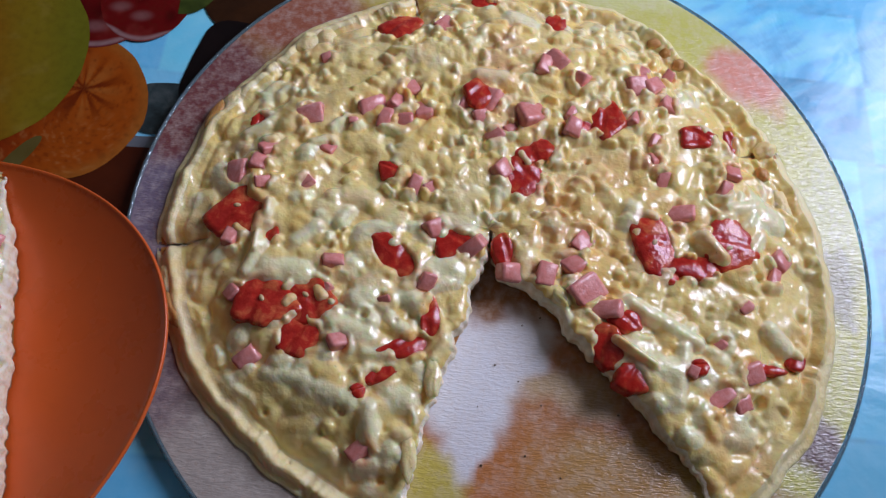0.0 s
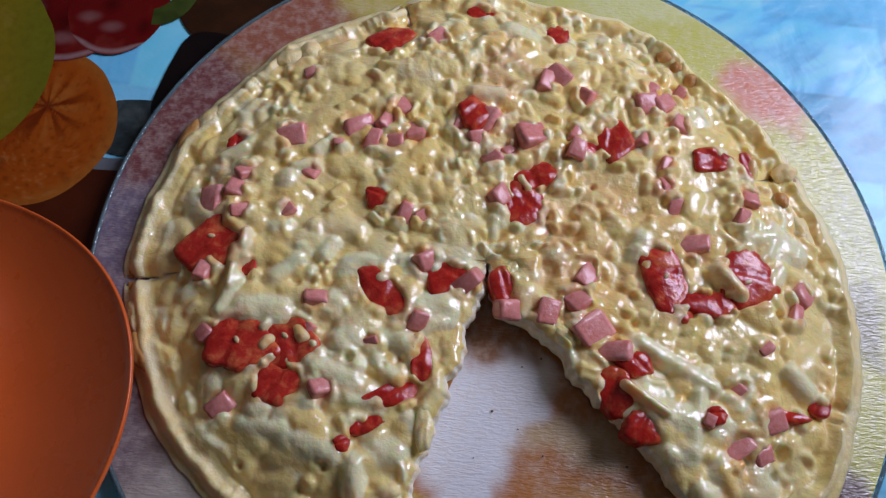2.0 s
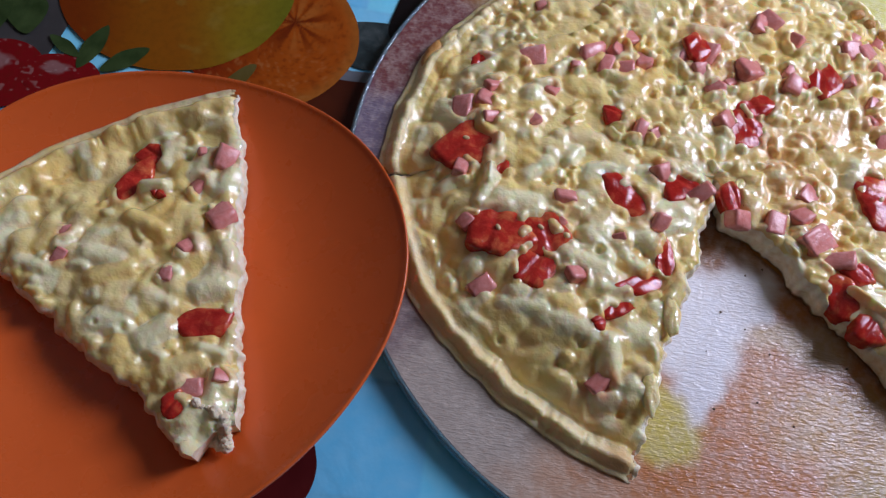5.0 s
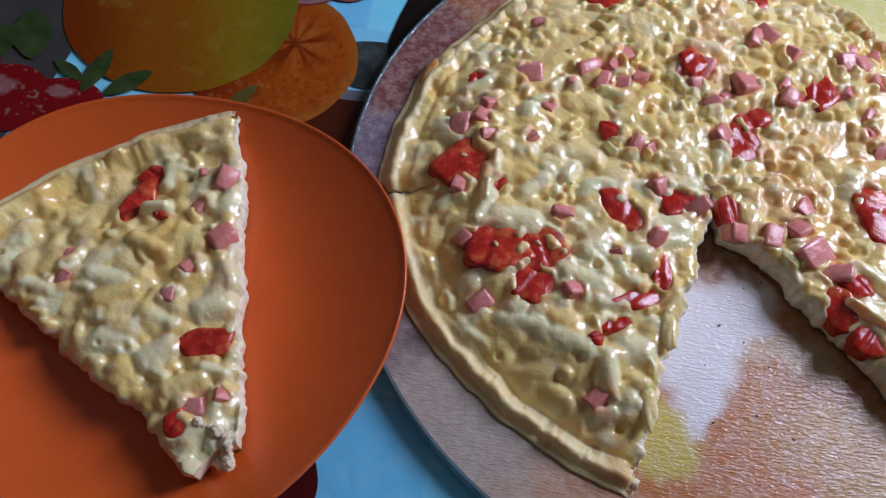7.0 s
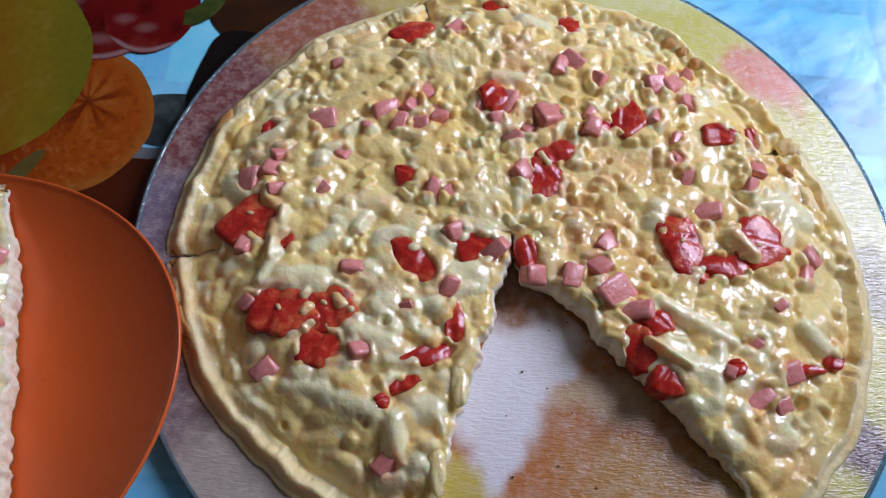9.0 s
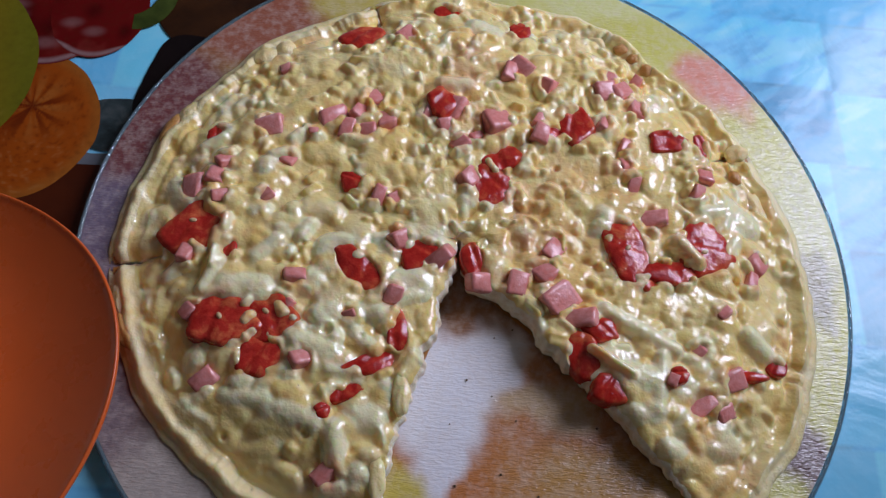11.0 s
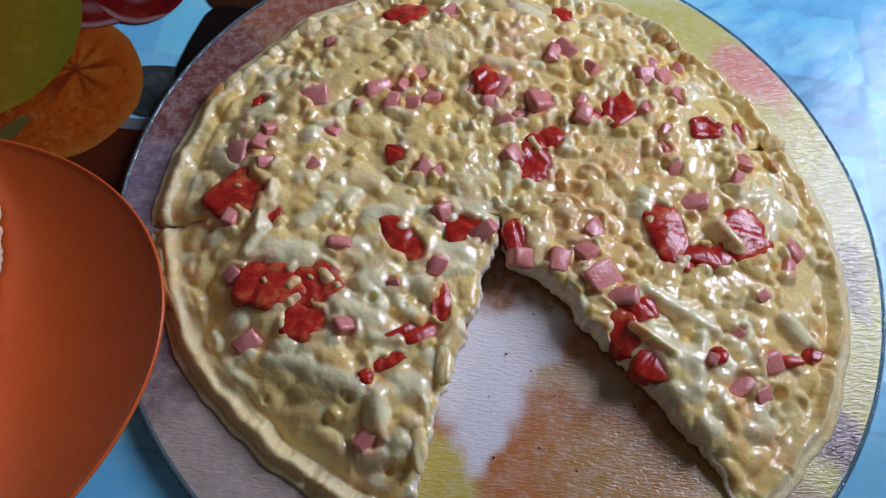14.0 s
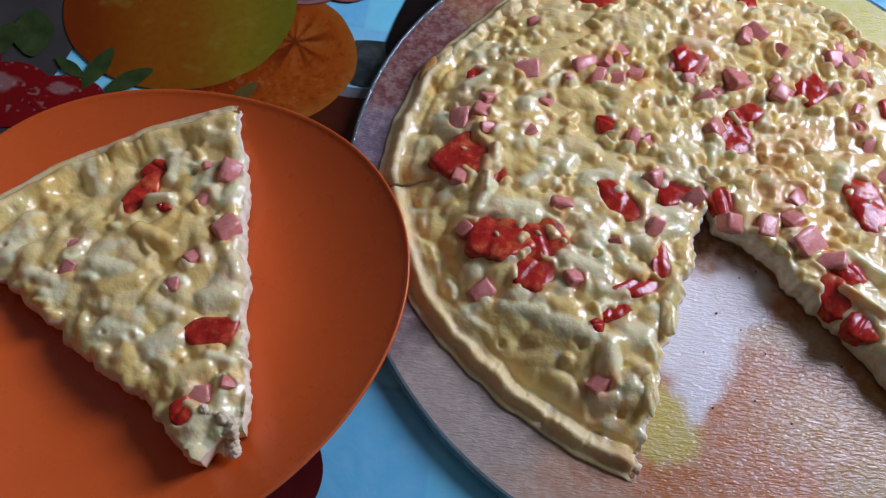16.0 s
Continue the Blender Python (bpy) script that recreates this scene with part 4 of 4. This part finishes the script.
TOMATO_FAR = (
    (18.2, 106.5, 8.7, 10.5, 0), (-15.8, 59.5, 11.6, 13, 0), (40.2, 54.5, 13.6, 15.6, 30), (30.2, 49.5, 11, 5.6, 15), (80.2, 51.5, 13.8, 9.3, 0),
    (95.2, 52.5, 5.8, 11.5, 0), (-14.8, 115.5, 12, 6.6, 0), (6.2, 23.5, 14.4, 16.9, 0), (10.2, 35.5, 17, 8.4, 25))
DICE_RIGHT = (
    (64.2, 29.5, 6.6), (94.2, 36.5, 8.3), (89.2, 26.5, 6.6), (71.2, 13.5, 10.7), (113.2, -0.5, 8.3), (109.2, -9.5, 6.4), (30.2, -3.5, 7.6),
    (27.2, -13.5, 8.3), (16.2, -18.5, 8.3), (32.2, -23.5, 11), (40.2, -31.5, 10.7), (95.2, -24.5, 5.2), (85.2, -40.5, 6.1), (97.2, -49.5, 8.3),
    (85.2, -60.5, 10.4), (93.2, -61.5, 6.6), (73.2, -52.5, 5.2), (1.7, -18.9, 9))
TOMATO_RIGHT = (
    (60.2, -1.5, 14.4, 26, 12), (90.2, 1.5, 19, 21, -10), (76.2, -9.5, 18.6, 9.6, 0), (-0.8, -9.5, 8.2, 12, 10), (47.2, -34.5, 10.3, 9, 0),
    (41.2, -44.5, 12, 15, 10), (50.2, -56.5, 10, 11, 0), (103.2, -47.5, 15.5, 4.2, 0), (116.2, -42.5, 7, 6, 0), (75.2, -50.5, 6, 6, 0))
# thick runs of white melted cheese: from, to, radius, height, whiteness
WHITE_NEAR = (
    (50.2, -26.5, 76.2, -40.5, 4, 4.8, 1), (44.2, -42.5, 58.2, -51.5, 2.6, 7, 1), (56.2, -50.5, 67.2, -52.5, 6.6, 4.2, 0.95),
    (71.2, -42.5, 68.2, -63.5, 4, 4.2, 0.9), (80.2, 3.5, 87.2, -4.5, 4.4, 6.5, 1), (104.2, 23.5, 113.2, 17.5, 6.6, 3.6, 0.9),
    (92.2, 18.5, 103.2, 21.5, 4, 4, 0.7), (-62.8, -46.5, -49.8, -49.5, 5.4, 4.4, 1), (-49.8, -56.5, -39.8, -56.5, 3.3, 4, 0.8),
    (-99.8, -29.5, -94.8, -17.5, 3.3, 4.4, 0.9), (-90.8, -26.5, -77.8, -27.5, 6.8, 3.8, 0.85), (-96.8, -20.5, -96.8, -13.5, 2.2, 6, 0.9),
    (-56.8, -35.5, -48.8, -44.5, 4.4, 4.2, 1))
WHITE_REST = (
    (-68.8, -71.5, -53.8, -74.5, 6, 4, 0.9), (-85.8, -67.5, -70.8, -68.5, 4.4, 4, 0.8), (-99.8, -74.5, -91.8, -77.5, 6, 3.6, 0.6),
    (-15.8, 70.5, -4.8, 70.5, 4.4, 4.2, 0.8), (-1.8, 106.5, 6.2, 103.5, 6.4, 3.6, 0.9), (-94.8, -4.5, -94.8, 0.5, 2.8, 5.5, 0.9),
    (-110.8, 32.5, -102.8, 37.5, 3.3, 4.4, 0.8), (-74.8, 37.5, -69.8, 43.5, 2.9, 4.2, 0.7), (106.2, -31.5, 113.2, -37.5, 4.7, 4, 0.7),
    (-81.8, -14.5, -74.8, -7.5, 3.8, 3.5, 0.7), (-64.8, 7.5, -54.8, 6.5, 5.2, 3.2, 0.5), (-44.8, 79.5, -35.8, 75.5, 6.4, 3, 0.5),
    (-45.8, -76.5, -44.8, -88.5, 4.6, 4.8, 1))
DICE_SERVED = (
    (-28.5, 104.5, 8.7), (-34.5, 91.5, 6.8), (-23.5, 79.5, 9.5), (-32.5, 66.5, 7), (-37.5, 105.5, 3.4), (-76.5, 65.5, 4.9), (-75.5, 55.5, 5.8),
    (-36.5, 54.5, 4.7), (-17.5, 16.5, 8), (-8.5, 21.5, 5))
TOMATO_SERVED = (
    (-57.5, 103.5, 9, 8.9, 20), (-59.5, 90.5, 8.7, 20.4, -15), (-20, 39.5, 17, 10.3, 12), (-21.5, 9.5, 7.6, 8.2, 0), (-48.5, 85.5, 4.5, 3.1, 0))
WHITE_SERVED = (
    (-54.5, 88.5, -47.5, 89.5, 3.6, 6, 1), (-18.5, 68.5, -15.5, 63.5, 4.5, 4.8, 1), (-24.5, 51.5, -15.5, 55.5, 5.2, 4.4, 1),
    (-37.5, 30.5, -31.5, 36.5, 5.8, 4.4, 0.9), (-65.5, 58.5, -53.5, 57.5, 4.8, 4.2, 0.9), (-87.5, 51.5, -78.5, 50.5, 3.8, 4, 0.8),
    (-54.5, 74.5, -42.5, 70.5, 4.4, 5, 0.15), (-60.5, 49.5, -49.5, 55.5, 5.2, 4.6, 0.1), (-40.5, 46.5, -32.5, 44.5, 4.1, 4.2, 0.6),
    (-17.5, 30.5, -9.5, 29.5, 3, 4.2, 0.7), (-27.5, 21.5, -17.5, 26.5, 4.5, 4.6, 0.3), (-43.5, 120.5, -30.5, 120.5, 4.5, 3, 0.5))
# knobs and flaps at the baked edge of each quarter: x, y, three radii, turn, toasted or not
BUBBLES = (
    ((-131, -32, 3, 7, 2.5, 20, 0), (-126, -45, 3, 8, 2.5, 30, 1), (-24, -64, 3, 7, 2, 5, 2), (-30, -92, 3, 9, 2, 5, 2)),
    ((-127, 44, 3, 8, 3, -20, 1), (-121, 52, 3.5, 7, 3, -30, 0), (-93, 84, 6, 4, 3, 30, 0), (-86, 88, 5, 4, 3, 40, 0)),
    ((64, 104, 3.6, 3, 3, 0, 1), (70, 99, 3.4, 3, 3, 20, 1), (76, 93, 3.6, 3.4, 3, 0, 1), (54, 108, 6, 4, 3, -30, 0),
     (113, 53, 5, 4, 3, 30, 0), (-14, 127, 5, 3, 3, 0, 1)),
    ((110, 40, 3, 4, 3, 10, 1), (118, 26, 4, 9, 3, 14, 0), (22, -26, 6, 3, 2.4, -40, 2), (3, -3, 6, 3, 2.5, 60, 2)))


APEX = (-0.007, 0.0)
field = Field(5, 0.142)


def grainy(x, y):
    """Grains kept their shape on the far and window sides; the rest has run smooth."""
    return 0.25 + 0.75 * float(sstep(-0.05, 0.03, y + 0.55 * x))


field.scatter(4600, 0.128, grainy)
for rows in (TOMATO_LOWER, TOMATO_UPPER, TOMATO_FAR, TOMATO_RIGHT):
    for x, y, w, d, turn in rows:
        field.clear(x / 1000, y / 1000, w / 2100, d / 2100, radians(turn))
for rows in (DICE_LOWER, DICE_UPPER, DICE_FAR, DICE_RIGHT):
    for x, y, size in rows:
        field.clear(x / 1000, y / 1000, size / 1900, size / 1900, 0, 0.45)
for rows in (TOMATO_LOWER, TOMATO_UPPER, TOMATO_FAR, TOMATO_RIGHT):
    for x, y, w, d, turn in rows:
        field.lap(x / 1000, y / 1000, w / 2000, d / 2000, int(2 + (w + d) / 14))
for rows in (DICE_LOWER, DICE_UPPER, DICE_FAR, DICE_RIGHT):
    for x, y, size in rows:
        field.lap(x / 1000, y / 1000, size / 2000, size / 2000, 3)
for row in WHITE_NEAR + WHITE_REST:
    field.between(*row)
for x, y, r in ((-55.8, -78.8, 0.0014), (100.9, -60.3, 0.0026), (-128, -36, 0.003), (-116, 22, 0.002), (-52, -42, 0.0018), (69, -14, 0.0015), (103, -10, 0.0016), (-86, 46, 0.002)):
    field.pit(x, y, r)
field.pits(70, 0.122)
field.finish()

QUARTERS = (
    ("cheese pizza slice with large red tomato pieces beside the gap", -172.4, -102.7, DICE_LOWER, TOMATO_LOWER, ((501, 0, 0), (502, 1, 0.002))),
    ("pizza slice with sausage cubes clustered on bubbled yellow cheese", 109.5, 187.6, DICE_UPPER, TOMATO_UPPER, ((503, 0, 0), (501, 0, 0))),
    ("pizza slice with browned edge and many small sausage cubes", 24.0, 109.5, DICE_FAR, TOMATO_FAR, ((504, 0.1, 0), (503, 0, 0))),
    ("pizza slice with white cheese strands and tomato beside the gap", -46.8, 24.0, DICE_RIGHT, TOMATO_RIGHT, ((505, 1, 0.008), (504, 0.1, 0))))
for i, (label, start, end, dice, pieces, cuts) in enumerate(QUARTERS):
    thing = tagged(empty("pizza_slice"), label, "pizza slice", "slices of the cut pizza")
    surface, placed = slice_mesh(thing, field, APEX, start + 0.006, end - 0.006, rim_radius, BOARD_TOP + 0.0004, 100 + 40 * i, cuts, covered=(0.935, 0.955, 0.985, 0.972)[i])
    toppings(thing, surface, placed, dice, pieces, 11 + i)
    for k, (x, y, rx, ry, rz, turn, toasted) in enumerate(BUBBLES[i]):
        bubble(thing, placed, surface, x, y, rx, ry, rz, turn, (DOUGH, TOAST, CHEESE)[toasted], ("pale crust flap", "browned crust knob", "torn lump of cheese")[toasted], 300 + 20 * i + k)

# the slice on the plate
TIP = np.array((-0.1255, 0.0115))
CORE = TIP  # its point lay at the pizza's middle


def on_plate(x, y, z):
    wx, wy = np.asarray(x) + CORE[0], np.asarray(y) + CORE[1]
    return np.c_[wx, wy, np.asarray(z) + plate_height(wx, wy) + 0.0006]


served = Field(9, 0.142)
served.scatter(3900, 0.135, lambda x, y: 0.35)
for x, y, w, d, turn in TOMATO_SERVED:
    served.clear(x / 1000, y / 1000, w / 2100, d / 2100, radians(turn))
for x, y, size in DICE_SERVED:
    served.clear(x / 1000, y / 1000, size / 1900, size / 1900, 0, 0.45)
for x, y, size in DICE_SERVED:
    served.lap(x / 1000, y / 1000, size / 2000, size / 2000, 3)
for row in WHITE_SERVED:
    served.between(*row)
served.pit(-42.6, 104, 0.0011)
served.pits(90, 0.13)
served.finish()
thing = tagged(empty("pizza_slice"), "served pizza slice with sausage and tomato on the orange plate", "pizza slice", "slices of the cut pizza")
surface, placed = slice_mesh(thing, served, (0.0, 0.0), 103.4, 148.5, lambda a: 0.1355 + 0.001 * sstep(1.95, 2.55, a) + 0.002 * smooth_noise(np.cos(a), np.sin(a), 6, 71, 3), 0, 400, ((506, 1, 0), (507, 1, 0.002)), 0.009, on_plate, 0.985)
toppings(thing, surface, placed, DICE_SERVED, TOMATO_SERVED, 23)


def torn_crumb(x, y, z, size, seed):
    """A ragged tuft of white crumb at the torn point."""
    n, rings = 24, 14
    a = np.linspace(0, 2 * np.pi, n, endpoint=False)
    verts = []
    for i in range(rings):
        p = math.pi * i / (rings - 1)
        ux, uy, uz = math.sin(p) * np.cos(a), math.sin(p) * np.sin(a), np.full(n, math.cos(p))
        k = 1 + 0.30 * smooth_noise(ux + 0.7 * uz, uy - 0.5 * uz, 1.8, seed, 2) + 0.16 * smooth_noise(ux + 0.7 * uz, uy - 0.5 * uz, 5.0, seed + 1, 2)
        verts += list(zip(k * ux * size, k * uy * size * 0.8, k * uz * size * 0.75))
    me = mesh_of("crumb_tuft", verts, grid_faces(rings, n, 0, True), CRUMB, attributes={"oil": np.zeros(len(verts))})
    w = on_plate(np.array([x]), np.array([y]), np.array([z]))[0]
    add("crumb_tuft", me, thing, "ragged white torn crumb", pose(*w, 0, 0, 20 * seed))


rng = np.random.default_rng(12)
for k in range(90):
    f, g = rng.uniform(0, 1), rng.uniform(0, 1) ** 1.5
    torn_crumb(-0.0165 + 0.0155 * f - 0.001 * g, 0.0042 - 0.0050 * f + 0.009 * g, (0.003 + 0.010 * g) * rng.uniform(0.8, 1.2), rng.uniform(0.0012, 0.0026), 120 + k)
for k in range(30):
    f = 0.8 * (k + rng.uniform(0, 1)) / 30
    torn_crumb(-0.002 - 0.0275 * f + rng.uniform(-0.0008, 0.0006), 0.010 + 0.112 * f, rng.uniform(0.004, 0.009), rng.uniform(0.0010, 0.0020), 230 + k)



# ---------------------------------------------------------------- crumbs on the board
def crumbs():
    rng = np.random.default_rng(4)
    bm = bmesh.new()
    for _ in range(14):
        a, r = radians(rng.uniform(-98, -52)), rng.uniform(0.03, 0.135)
        c = rng.uniform(0.00015, 0.0005)
        made = bmesh.ops.create_icosphere(bm, subdivisions=1, radius=c)
        for v in made["verts"]:
            v.co *= rng.uniform(0.7, 1.3)
            v.co += Vector((BOARD.x + r * math.cos(a), BOARD.y + r * math.sin(a), BOARD_TOP + c * 0.6))
    ob = part("crumbs", bm, SPECK, None)
    tagged(ob, "scattered dark burnt crumbs on the glass board", "crumbs", kind="stuff")


crumbs()
